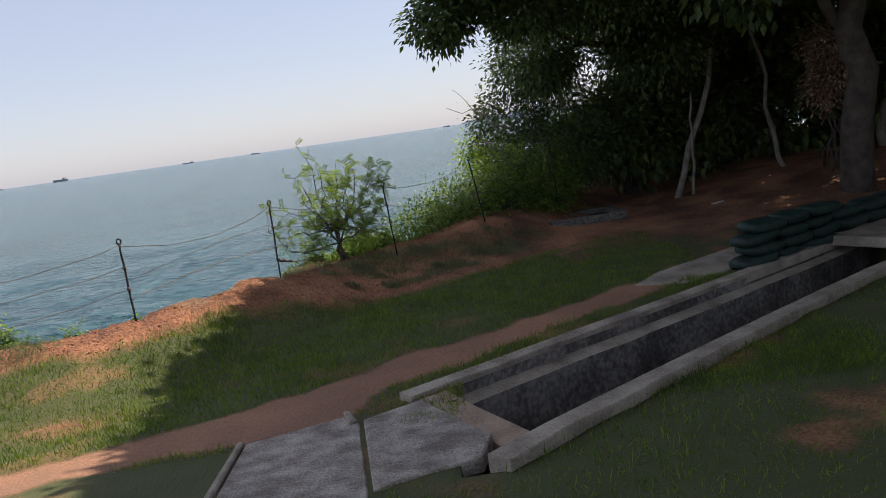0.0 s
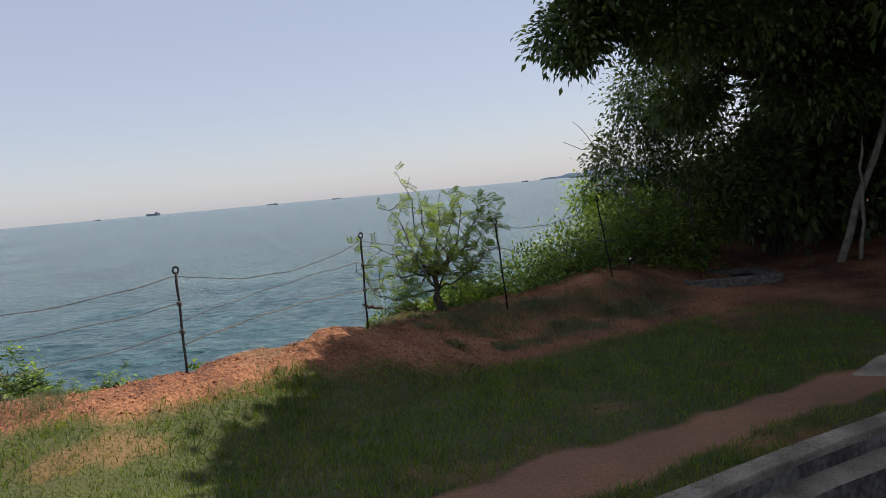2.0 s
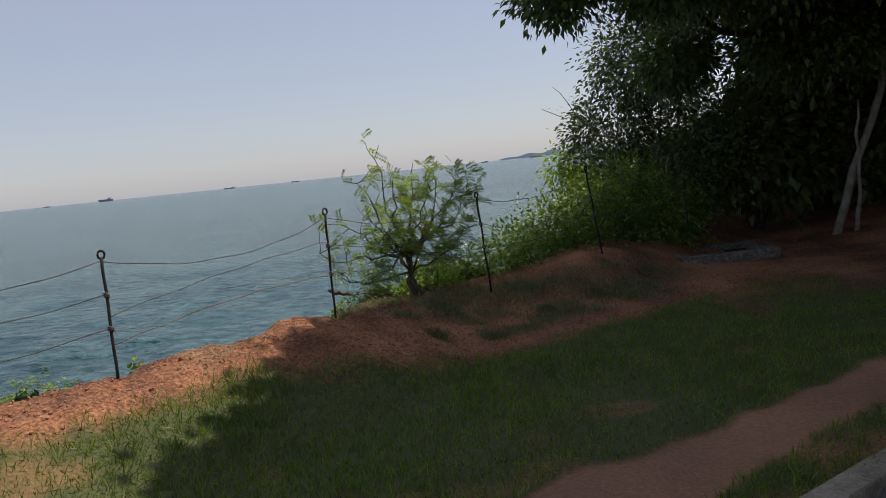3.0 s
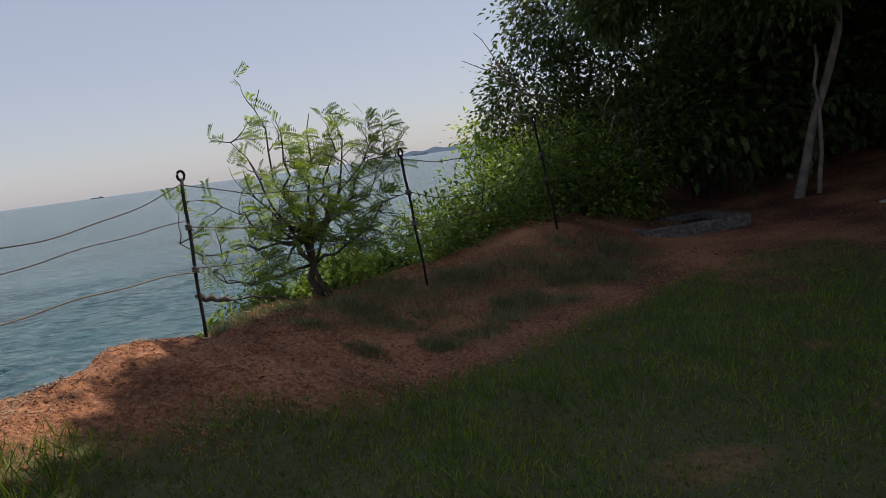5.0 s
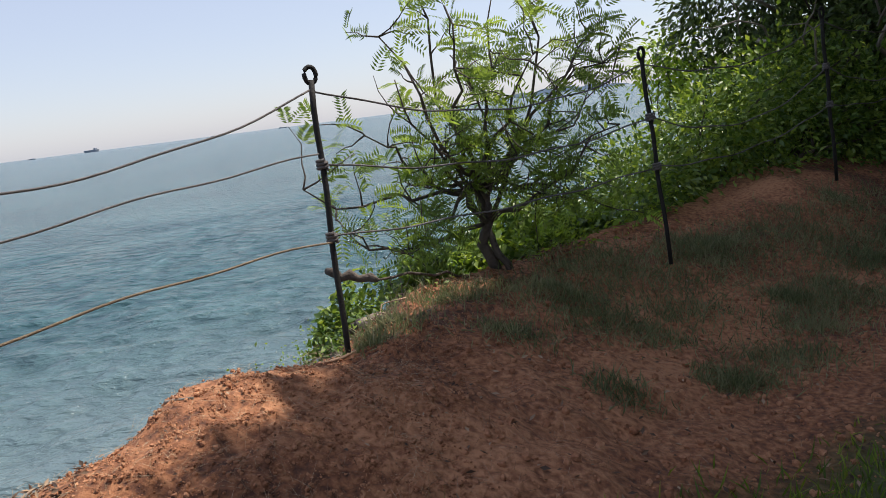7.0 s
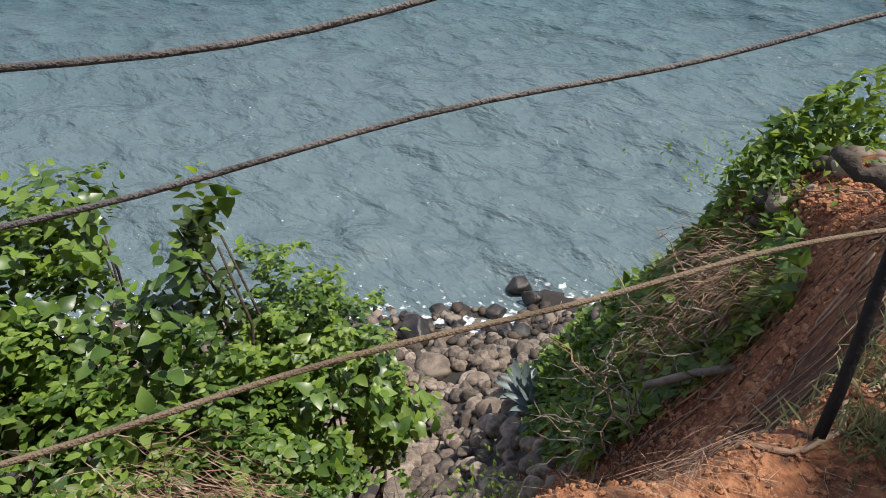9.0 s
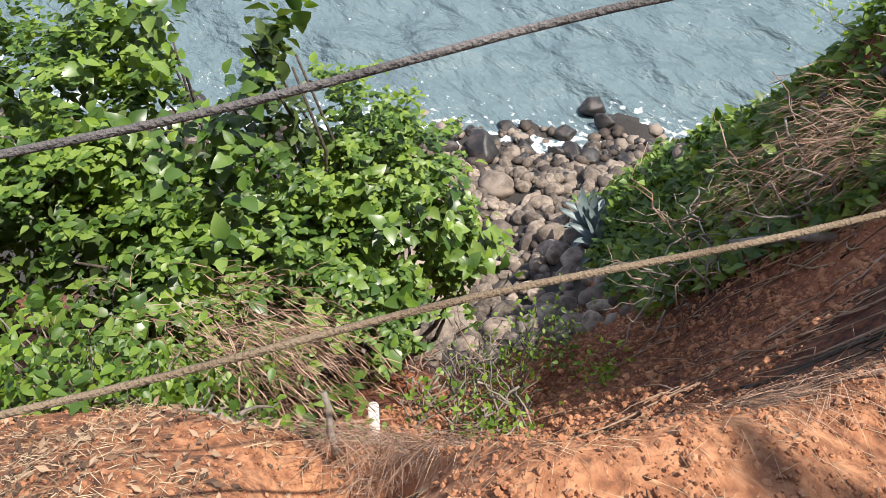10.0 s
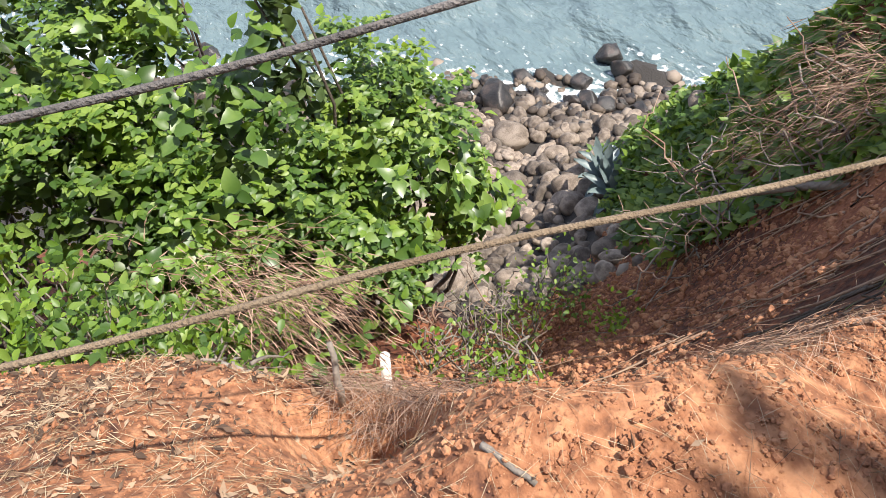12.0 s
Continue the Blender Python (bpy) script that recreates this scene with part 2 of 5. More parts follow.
def height(x, y, rough=True):
    x, y = np.asarray(x, float), np.asarray(y, float)
    s = edge_distance(x, y)
    low = lawn(x, y)
    crest = 0.1 - 0.12 * smooth(10.4, 10.9, y) + 0.08 * np.exp(-((x + 3.0) ** 2 + (y - 10.33) ** 2) / 0.08) - 0.22 * np.exp(-((x + 3.33) ** 2 + (y - 10.13) ** 2) / 0.02) - 0.16 * np.exp(-((x + 3.24) ** 2 + (y - 10.24) ** 2) / 0.012) - 0.1 * np.exp(-((x + 3.3) ** 2 + (y - 10.2) ** 2) / 0.05) \
        - 0.18 * np.exp(-((x + 1.9) ** 2 + (y - 13) ** 2) / 0.6) + 0.18 * np.exp(-((x - 0.9) ** 2 + (y - 13.8) ** 2) / 1.2) - 0.15 * np.exp(-((x + 0.4) ** 2 + (y - 13.9) ** 2) / 0.8)
    inland = low + (np.maximum(crest, low) - low) * (1 - smooth(0.1, 1.9, s))
    out = -s
    shoulder = 1 - smooth(-3.7, -3.1, x)
    spur = smooth(11.8, 13.0, y) * smooth(-8.0, -6.0, x)
    steps = [0, 0.15, 0.3, 0.5, 0.75, 1.0, 1.5, 2.5, 5, 8, 13, 40]
    left = np.interp(out, steps, [0.1, -0.02, -0.15, -0.33, -0.85, -1.5, -2.4, -3.5, -5.3, -6.1, -7.0, -9])
    right = np.interp(out, steps, [0.1, 0.02, -0.15, -0.4, -0.75, -1.1, -1.9, -3.2, -5.2, -6.1, -7.0, -9])
    nose = np.interp(out, steps, [0.1, 0.02, -0.06, -0.2, -0.35, -0.5, -0.9, -2.35, -5.3, -6.6, -7.4, -9])
    cliff = (left * shoulder + right * (1 - shoulder)) * (1 - spur) + nose * spur + crest - 0.1
    dx, dy = x + 3.22, y - 10.3
    q, p = -0.603 * dx + 0.797 * dy, 0.797 * dx + 0.603 * dy
    bed = np.interp(q, [-0.3, 0.0, 0.25, 0.65, 1.5, 3.0, 4.5, 7.0, 10, 40], [0.6, -0.15, -0.85, -1.7, -3.0, -4.3, -5.1, -5.97, -6.8, -9])
    flat = 1 - 0.95 * smooth(3.0, 6.5, q)
    gully = bed + np.where(p > 0, 0.25 * p + 0.72 * p * p, -0.1 * p + 0.25 * p * p) * flat
    outer = np.minimum(cliff, np.where(q > -0.3, gully, 9))
    z = np.where(s > 0, inland, outer)
    if rough:
        soil = 1 - smooth(1.0, 2.2, s)
        z = z + soil * (0.03 * fbm(x * 1.7, y * 1.7, 3, 3) + 0.026 * fbm(x * 7, y * 7, 3, 9) + 0.008 * fbm(x * 19, y * 19, 2, 13)) + (1 - soil) * 0.02 * fbm(x * 2, y * 2, 3, 5)
        z = z + smooth(0.3, 1.5, -s) * 0.12 * fbm(x * 2.2, y * 2.2, 3, 21)
    return z


KERB_L = np.array([(-0.5, 6.02), (1.1, 7.28), (3.5, 8.95), (6.2, 10.8)])
KERB_R = np.array([(v, 4.03 + 1.014 * v - 0.0313 * v * v - 0.1 * math.exp(-6 * v)) for v in np.linspace(0.15, 5.98, 16)])
PATH_UP = np.array([(-9, 2.6), (-3.6, 5.5), (-2.1, 6.25), (-1.0, 7.2), (0.94, 8.57), (2.44, 9.58), (6, 12.2)])
PATH_LOW = np.array([(-9, 1.2), (-3.3, 4.95), (-1.7, 5.3), (-0.95, 5.75), (-0.65, 6.5), (0.46, 7.32), (2.4, 8.75), (6, 11.2)])


BANK_FOOT = np.array([(-14, 2), (-9, 5), (-5.2, 7.5), (-4.2, 8.1), (-3.2, 8.9), (-2.4, 9.7), (-1.3, 10.3), (0.1, 11.3), (1.7, 12.6), (4, 14.0), (8, 15)])


def line_y(line, x):
    return np.interp(x, line[:, 0], line[:, 1])


def in_drain(x, y):
    return (y < line_y(KERB_L, x)) & (y > line_y(KERB_R, x)) & (x > 0.0) & (x < 6.0)


def spaced(*runs):
    out = []
    for a, b, step in runs:
        out += list(np.arange(a, b - 1e-6, step))
    return np.array(out + [runs[-1][1]])


gx = spaced((-400, -60, 40), (-60, -16, 4), (-16, -8, 0.5), (-8, -5, 0.14), (-5, -1.5, 0.05), (-1.5, 6.8, 0.09), (6.8, 14, 0.4), (14, 60, 4), (60, 400, 40))
gy = spaced((-400, -60, 40), (-60, -8, 4), (-8, 3.6, 0.4), (3.6, 8.4, 0.09), (8.4, 11.8, 0.05), (11.8, 15, 0.09), (15, 24, 0.3), (24, 60, 4), (60, 400, 40))
GX, GY = np.meshgrid(gx, gy)
GZ = height(GX, GY)
GS = edge_distance(GX, GY)
GZ = np.where(in_drain(GX, GY), np.minimum(GZ, -1.3), GZ)
verts = np.stack([GX.ravel(), GY.ravel(), GZ.ravel()], 1)
nx, ny = len(gx), len(gy)
ii = (np.arange(ny - 1)[:, None] * nx + np.arange(nx - 1)[None]).ravel()
faces = np.stack([ii, ii + 1, ii + 1 + nx, ii + nx], 1)


def turf_mask(x, y):
    """How much turf grows: none on the bare bank, on the trodden path and in worn patches."""
    wob = 0.35 * fbm(x * 1.3, y * 1.3, 3, 40)
    bank = smooth(-0.2, 0.25, line_y(BANK_FOOT, x) - y + 0.6 * wob)
    up, low = line_y(PATH_UP, x), line_y(PATH_LOW, x)
    wobble = 0.12 * fbm(x * 2, y * 2, 2, 44)
    path = smooth(0.0, 0.12, up + wobble - y) * smooth(0.0, 0.12, y - low - wobble)
    worn = smooth(0.45, 0.8, fbm(x * 1.5 + 7, y * 1.5, 3, 51)) * 0.7 * np.maximum(smooth(0, 1, x), 0.5)
    mound = np.exp(-(((x + 3.75) / 0.45) ** 2 + ((y - 6.6) / 0.25) ** 2))
    shade = smooth(12.0, 14, y + 0.2 * x + wob * 2) * 0.85
    return np.clip(bank * (1 - path) * (1 - worn) * (1 - 0.9 * mound) * (1 - shade), 0, 1), path


turf, path_mask = turf_mask(GX, GY)
me = bpy.data.meshes.new("ground")
me.from_pydata(verts.tolist(), [], faces.tolist())
me.polygons.foreach_set("use_smooth", [True] * len(me.polygons))
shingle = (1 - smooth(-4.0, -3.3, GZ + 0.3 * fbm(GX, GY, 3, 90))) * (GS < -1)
low_soil = smooth(0.25, 0.8, -GZ + 0.25 * fbm(GX * 2, GY * 2, 3, 95)) * (GS < -0.1)
for nm, arr in (("turf", turf), ("path", path_mask), ("shingle", shingle), ("low_soil", low_soil)):
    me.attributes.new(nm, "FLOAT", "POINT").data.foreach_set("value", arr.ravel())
ground = tagged(new("ground", me), "red laterite soil with worn turf and an eroded bank", "ground", kind="structure")

m = material("red_soil", [(0.085, 0.034, 0.02), (0.25, 0.102, 0.047), (0.44, 0.21, 0.105)], 1.1, 0.95, 1.0, 34, 0.9)
nt = m.node_tree
ramp = [n for n in nt.nodes if n.type == "VALTORGB"][0]
bsdf = nt.nodes["Principled BSDF"]
noises = [n for n in nt.nodes if n.type == "TEX_NOISE"]
noises[1].inputs["Detail"].default_value = 8
t_at, p_at = nt.nodes.new("ShaderNodeAttribute"), nt.nodes.new("ShaderNodeAttribute")
t_at.attribute_name, p_at.attribute_name = "turf", "path"
m1, m2 = nt.nodes.new("ShaderNodeMixRGB"), nt.nodes.new("ShaderNodeMixRGB")
m1.inputs[2].default_value = (0.075, 0.085, 0.028, 1)
m2.inputs[2].default_value = (0.36, 0.2, 0.12, 1)
soft = nt.nodes.new("ShaderNodeMath")
soft.operation = "MULTIPLY"
soft.inputs[1].default_value = 0.6
nt.links.new(p_at.outputs["Fac"], soft.inputs[0])
nt.links.new(ramp.outputs[0], m2.inputs[1])
nt.links.new(soft.outputs[0], m2.inputs[0])
nt.links.new(m2.outputs[0], m1.inputs[1])
nt.links.new(t_at.outputs["Fac"], m1.inputs[0])
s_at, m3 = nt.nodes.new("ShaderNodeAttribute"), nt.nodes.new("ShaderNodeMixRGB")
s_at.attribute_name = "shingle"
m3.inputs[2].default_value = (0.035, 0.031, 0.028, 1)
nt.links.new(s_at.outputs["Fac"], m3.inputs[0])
c_at, m4 = nt.nodes.new("ShaderNodeAttribute"), nt.nodes.new("ShaderNodeMixRGB")  # darker, redder soil below the lip of the bank
c_at.attribute_name, m4.blend_type = "low_soil", "MULTIPLY"
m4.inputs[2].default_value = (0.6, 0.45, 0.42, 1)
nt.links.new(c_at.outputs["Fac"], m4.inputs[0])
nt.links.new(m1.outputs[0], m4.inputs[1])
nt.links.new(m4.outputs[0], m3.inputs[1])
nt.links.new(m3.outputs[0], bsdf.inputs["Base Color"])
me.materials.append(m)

# ---- sea ----
wx = spaced((-4900, -400, 500), (-400, -60, 30), (-60, -24, 3), (-24, 2, 0.22), (2, 60, 3), (60, 400, 30), (400, 4900, 500))
wy = spaced((-400, -60, 40), (-60, 6, 6), (6, 40, 0.25), (40, 90, 2), (90, 400, 30), (400, 4900, 500))
WX, WY = np.meshgrid(wx, wy)
near = 1 - smooth(40, 90, np.hypot(WX + 4, WY - 10))
WZ = SEA + near * (0.14 * fbm(WX * 0.35 + WY * 0.2, WY * 0.55 - WX * 0.1, 3, 70) + 0.07 * fbm(WX * 1.3, WY * 1.3, 2, 75))
sea_me = bpy.data.meshes.new("sea")
snx = len(wx)
si = (np.arange(len(wy) - 1)[:, None] * snx + np.arange(snx - 1)[None]).ravel()
sea_me.from_pydata(np.stack([WX.ravel(), WY.ravel(), WZ.ravel()], 1).tolist(), [], np.stack([si, si + 1, si + 1 + snx, si + snx], 1).tolist())
sea_me.polygons.foreach_set("use_smooth", [True] * len(sea_me.polygons))
shore = SEA - height(WX, WY, False)  # depth of water
foam = (1 - smooth(0.0, 0.45, shore)) * near
pale_near = 1 - smooth(9, 34, np.hypot(WX + 4, WY - 10))
sea_me.attributes.new("pale_near", "FLOAT", "POINT").data.foreach_set("value", pale_near.ravel())
sea_me.attributes.new("foam", "FLOAT", "POINT").data.foreach_set("value", foam.ravel())
sea = tagged(new("sea", sea_me), "choppy grey-green sea with small white crests", "water", kind="structure")


def sea_material():
    m = bpy.data.materials.new("sea_water")
    m.use_nodes = True
    nt = m.node_tree
    N, L = nt.nodes, nt.links
    b = N["Principled BSDF"]
    geo = N.new("ShaderNodeNewGeometry")
    mp = N.new("ShaderNodeMapping")
    mp.inputs["Rotation"].default_value = (0, 0, radians(-38))
    mp.inputs["Scale"].default_value = (0.6, 1.1, 1)
    L.new(geo.outputs["Position"], mp.inputs["Vector"])
    big, mid, small = (N.new("ShaderNodeTexNoise") for _ in range(3))
    for nd, sc, de in ((big, 0.1, 6), (mid, 1.3, 6), (small, 3.5, 6)):
        nd.inputs["Scale"].default_value, nd.inputs["Detail"].default_value = sc, de
        L.new(mp.outputs[0], nd.inputs["Vector"])
    # light and dark of the waves, put into the base colour by noise
    ramp = N.new("ShaderNodeValToRGB")
    ramp.color_ramp.elements[0].position, ramp.color_ramp.elements[1].position = 0.4, 0.62
    ramp.color_ramp.elements[0].color = (0.014, 0.05, 0.062, 1)
    ramp.color_ramp.elements[1].color = (0.065, 0.135, 0.148, 1)
    both = N.new("ShaderNodeMixRGB")
    both.inputs[0].default_value = 0.6
    L.new(big.outputs["Fac"], both.inputs[1])
    L.new(mid.outputs["Fac"], both.inputs[2])
    L.new(both.outputs[0], ramp.inputs[0])
    at = N.new("ShaderNodeAttribute")
    at.attribute_name = "foam"
    # foam: broken streaks at the shore, rare crests further out
    fn = N.new("ShaderNodeTexNoise")
    fn.inputs["Scale"].default_value, fn.inputs["Detail"].default_value = 8.0, 9
    L.new(geo.outputs["Position"], fn.inputs["Vector"])
    fm = N.new("ShaderNodeMath")
    fm.operation = "MULTIPLY_ADD"
    fm.inputs[1].default_value = 0.24
    L.new(at.outputs["Fac"], fm.inputs[0])
    L.new(fn.outputs["Fac"], fm.inputs[2])
    fr = N.new("ShaderNodeMapRange")
    fr.inputs["From Min"].default_value, fr.inputs["From Max"].default_value = 0.7, 0.82
    L.new(fm.outputs[0], fr.inputs["Value"])
    mx = N.new("ShaderNodeMixRGB")
    mx.inputs[2].default_value = (0.75, 0.78, 0.78, 1)
    sh_at, silt_sky = N.new("ShaderNodeAttribute"), N.new("ShaderNodeMixRGB")
    sh_at.attribute_name = "pale_near"
    silt_sky.inputs[2].default_value = (0.12, 0.17, 0.185, 1)  # silty water, with bright sky reflection put into the colour
    L.new(sh_at.outputs["Fac"], silt_sky.inputs[0])
    L.new(ramp.outputs[0], silt_sky.inputs[1])
    L.new(silt_sky.outputs[0], mx.inputs[1])
    L.new(fr.outputs[0], mx.inputs[0])
    L.new(mx.outputs[0], b.inputs["Base Color"])
    b.inputs["Roughness"].default_value = 0.16
    b.inputs["IOR"].default_value = 1.33
    b.inputs["Specular IOR Level"].default_value = 0.36
    addn = N.new("ShaderNodeMath")
    addn.operation = "MULTIPLY_ADD"
    addn.inputs[1].default_value = 0.14
    L.new(small.outputs["Fac"], addn.inputs[0])
    L.new(mid.outputs["Fac"], addn.inputs[2])
    bp = N.new("ShaderNodeBump")
    bp.inputs["Strength"].default_value, bp.inputs["Distance"].default_value = 1.0, 0.75
    L.new(addn.outputs[0], bp.inputs["Height"])
    L.new(bp.outputs[0], b.inputs["Normal"])
    return m


sea_me.materials.append(sea_material())

# ---- rope fence ----
POSTS = [((-6.3, 7.3, 0.1), (-6.32, 7.35, 1.06)), ((-3.925, 8.872, 0.12), (-4.037, 9.116, 1.06)), ((-2.6, 11.0, 0.0), (-2.614, 11.178, 1.13)),
         ((-0.907, 12.332, 0.0), (-0.973, 12.404, 1.09)), ((0.70, 13.65, 0.16), (0.55, 13.5, 1.25)), ((2.3, 15.0, 0.3), (2.25, 15.0, 1.3))]
KNOTS = [(0.97, 0.68, 0.36), (0.97, 0.68, 0.40), (0.965, 0.695, 0.43), (0.965, 0.69, 0.43), (0.96, 0.68, 0.43), (0.96, 0.68, 0.43)]


def fence_post(foot, top, knots):
    ob = thing("fence_post", foot, "thin black iron fence rod with a ring at its top", "fence post", "posts of the rope fence")
    d = Vector(top) - Vector(foot)
    rod = [(d * (i / 10) + Vector((0.004 * math.sin(i * 1.3), 0.004 * math.cos(i * 1.7), 0)))[:] for i in range(11)]
    rod[0] = (d * -0.1)[:]
    tubes("rod", [(rod, 0.0125)], M_IRON, ob, sides=8)
    c = d + Vector((0, 0, 0.022))
    ring = [(c.x + 0.026 * math.cos(a) * 0.8, c.y + 0.026 * math.cos(a) * 0.6, c.z + 0.034 * math.sin(a)) for a in np.linspace(-1.4, 4.7, 15)]
    tubes("ring", [(ring, 0.010)], M_IRON, ob, sides=7)
    for k in knots[1:]:
        p = d * k
        coil = [(p.x + 0.02 * math.cos(a), p.y + 0.02 * math.sin(a), p.z - 0.022 + 0.0023 * a) for a in np.linspace(0, 18, 40)]
        tubes("rope_knot", [(coil, 0.0075)], M_DARKROPE, ob, "dark rope wound round the rod", 6)
    return ob


for (foot, top), k in zip(POSTS, KNOTS):
    fence_post(foot, top, k)


def knot_place(i, k):
    return np.array(POSTS[i][0]) + (np.array(POSTS[i][1]) - np.array(POSTS[i][0])) * KNOTS[i][k]


SAGS = {0: (0.15, 0.1, 0.1), 1: (0.19, -0.039, -0.07), 2: (0.16, 0.1, 0.04), 3: (0.14, 0.2, 0.1), 4: (0.12, 0.2, 0.1)}
for i in range(5):
    for k in range(3):
        a, b = knot_place(i, k), knot_place(i + 1, k)
        if i == 1 and k:
            a, b = np.array((None, (-3.97, 9.0, 0.592), (-3.929, 8.911, 0.372))[k]), np.array((None, (-2.613, 11.105, 0.83), (-2.602, 11.057, 0.471))[k])
        s = np.linspace(0, 1, 33)[:, None]
        line = a * (1 - s) + b * s
        line[:, 2] -= 4 * SAGS[i][k] * (s * (1 - s))[:, 0] + 0.006 * np.sin(s[:, 0] * 23 + i + k)
        rope = tubes("fence_rope", [(line, 0.0037 if (i == 1 and k == 1) else 0.0043)], M_ROPE if (i == 1 and k == 2) else M_DARKROPE, sides=7)
        tagged(rope, "sagging twisted rope strung between iron fence rods", "rope", "ropes of the fence")


# ---- drain and paving ----
def ground_z(x, y):
    return float(height(np.array([x]), np.array([y]))[0])


def along(line, x):
    return np.array((x, float(line_y(line, x)), float(lawn(x, float(line_y(line, x))))))


def bevelled(bm, width=0.01):
    bmesh.ops.bevel(bm, geom=bm.edges[:], offset=width, segments=1, affect="EDGES")
    return bm


def sweep_box(points, width, high):
    """A bar of rectangular section whose top follows the points."""
    bm = bmesh.new()
    P = [Vector(p) for p in points]
    rings = []
    for i, p in enumerate(P):
        d = (P[min(i + 1, len(P) - 1)] - P[max(i - 1, 0)])
        d.z = 0
        d.normalize()
        n = Vector((-d.y, d.x, 0)) * width / 2
        ww = [p + n * 0.92, p + n - Vector((0, 0, 0.012)), p + n - Vector((0, 0, high)), p - n - Vector((0, 0, high)), p - n - Vector((0, 0, 0.012)), p - n * 0.92]
        rings.append([bm.verts.new(v + Vector((0, 0, 0.006 * math.sin(3.1 * i + j)))) for j, v in enumerate(ww)])
    for a, b in zip(rings[:-1], rings[1:]):
        for j in range(6):
            bm.faces.new((a[j], a[(j + 1) % 6], b[(j + 1) % 6], b[j]))
    bm.faces.new(rings[0][::-1])
    bm.faces.new(rings[-1])
    bmesh.ops.recalc_face_normals(bm, faces=bm.faces[:])
    return bm


def prism(poly, high, lift=0.03, sag=0.0):
    """A flat slab on the sloping ground."""
    bm = bmesh.new()
    top = [bm.verts.new((x, y, float(lawn(x, y)) + lift)) for x, y in poly]
    low = [bm.verts.new((x, y, float(lawn(x, y)) + lift - high)) for x, y in poly]
    bm.faces.new(top)
    bm.faces.new(low[::-1])
    n = len(poly)
    for i in range(n):
        bm.faces.new((top[i], low[i], low[(i + 1) % n], top[(i + 1) % n]))
    bmesh.ops.recalc_face_normals(bm, faces=bm.faces[:])
    return bevelled(bm, 0.012)


drain = thing("drain", (0, 0, 0), "open concrete storm drain with dark walls and pale kerbs", "drain", kind="structure")
left_top = [along(KERB_L, x) + (0, 0, 0.05) for x in np.linspace(-0.5, 6.2, 18)]
right_top = [along(KERB_R, x) + (0, 0, 0.1) for x in np.linspace(0.17, 5.9, 15)]
part("kerb", sweep_box(left_top, 0.17, 0.12), M_CONCRETE, drain, "weathered concrete kerb")
part("kerb", sweep_box(right_top, 0.17, 0.32), M_CONCRETE, drain, "weathered concrete kerb")
st = np.linspace(0, 1, 25)
inner = []
for f in st:
    a, b = along(KERB_L, -0.1 + 6.3 * f), along(KERB_R, 0.42 + 5.56 * f)
    d = b - a
    d[2] = 0
    d /= np.linalg.norm(d)
    z = 0.5 * (a[2] + b[2])
    w = 0.02 * fbm(np.array([f * 30.0]), np.array([1.0]), 2, 3)[0]
    inner.append([(*(a + d * 0.10)[:2], a[2]), (*(a + d * 0.10)[:2], a[2] - 0.10), (*(a + d * (0.28 + w))[:2], a[2] - 0.13), (*(a + d * (0.34 + w))[:2], z - 0.85),
                  (*(b - d * 0.18)[:2], z - 0.85), (*(b - d * 0.09)[:2], b[2] + 0.02)])


def strip(name, i, j, mat, label):
    V = [r[k] for r in inner for k in (i, j)]
    return link_mesh(name, V, [(2 * k, 2 * k + 1, 2 * k + 3, 2 * k + 2) for k in range(len(inner) - 1)], mat, drain, label)


strip("drain_lip", 0, 1, M_DARKCONC, "dark lip")
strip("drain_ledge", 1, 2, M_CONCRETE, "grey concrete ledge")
strip("drain_wall", 2, 3, M_DARKCONC, "dark rubble wall")
strip("drain_bed", 3, 4, M_DARKCONC, "dark drain bed")
strip("drain_wall", 4, 5, M_DARKCONC, "dark rubble wall")
part("beam", sweep_box([(-0.26, 6.02, -0.27), (-0.02, 5.45, -0.22), (0.33, 4.72, -0.16)], 0.26, 0.9), M_SAND, drain, "sandy concrete cross beam")
slab = part("paving_slab", prism([(-0.80, 5.52), (-0.36, 5.86), (0.16, 4.78), (0.08, 4.4), (-0.57, 4.08)], 0.12, 0.035), M_SLAB)
tagged(slab, "rough brushed grey concrete slab beside the drain", "paving slab")
walk_slab = part("walkway_slab", prism([(-1.68, 5.34), (-0.96, 5.73), (-0.83, 5.5), (-0.6, 4.08), (-0.45, 2.6), (-1.38, 2.6)], 0.12, 0.02), M_SLAB)
tagged(walk_slab, "worn concrete walkway slab dusted with red earth", "paving slab")
for pts in ([(-1.74, 5.36), (-1.69, 5.34), (-1.39, 2.6), (-1.45, 2.6)], [(-1.0, 5.8), (-0.94, 5.78), (-0.84, 5.5), (-0.9, 5.45)]):
    e = part("edging_strip", prism(pts, 0.1, 0.045), M_CONCRETE)
    tagged(e, "narrow pale concrete edging beside the walkway", "kerb", "edging of the walkway")
conc = part("concrete_path", prism([(2.3, 9.25), (2.75, 9.78), (5.0, 11.3), (7.5, 13.0), (7.9, 12.2), (5.2, 10.55), (2.9, 8.95)], 0.1, 0.02), M_CONCRETE)
tagged(conc, "grey concrete footpath stained with red earth", "path", kind="structure")
cover = part("drain_cover", prism([(5.15, 10.2), (6.6, 11.2), (7.9, 9.9), (6.1, 8.85)], 0.14, 0.12), M_CONCRETE)
tagged(cover, "flat concrete cover slab across the drain", "drain cover")


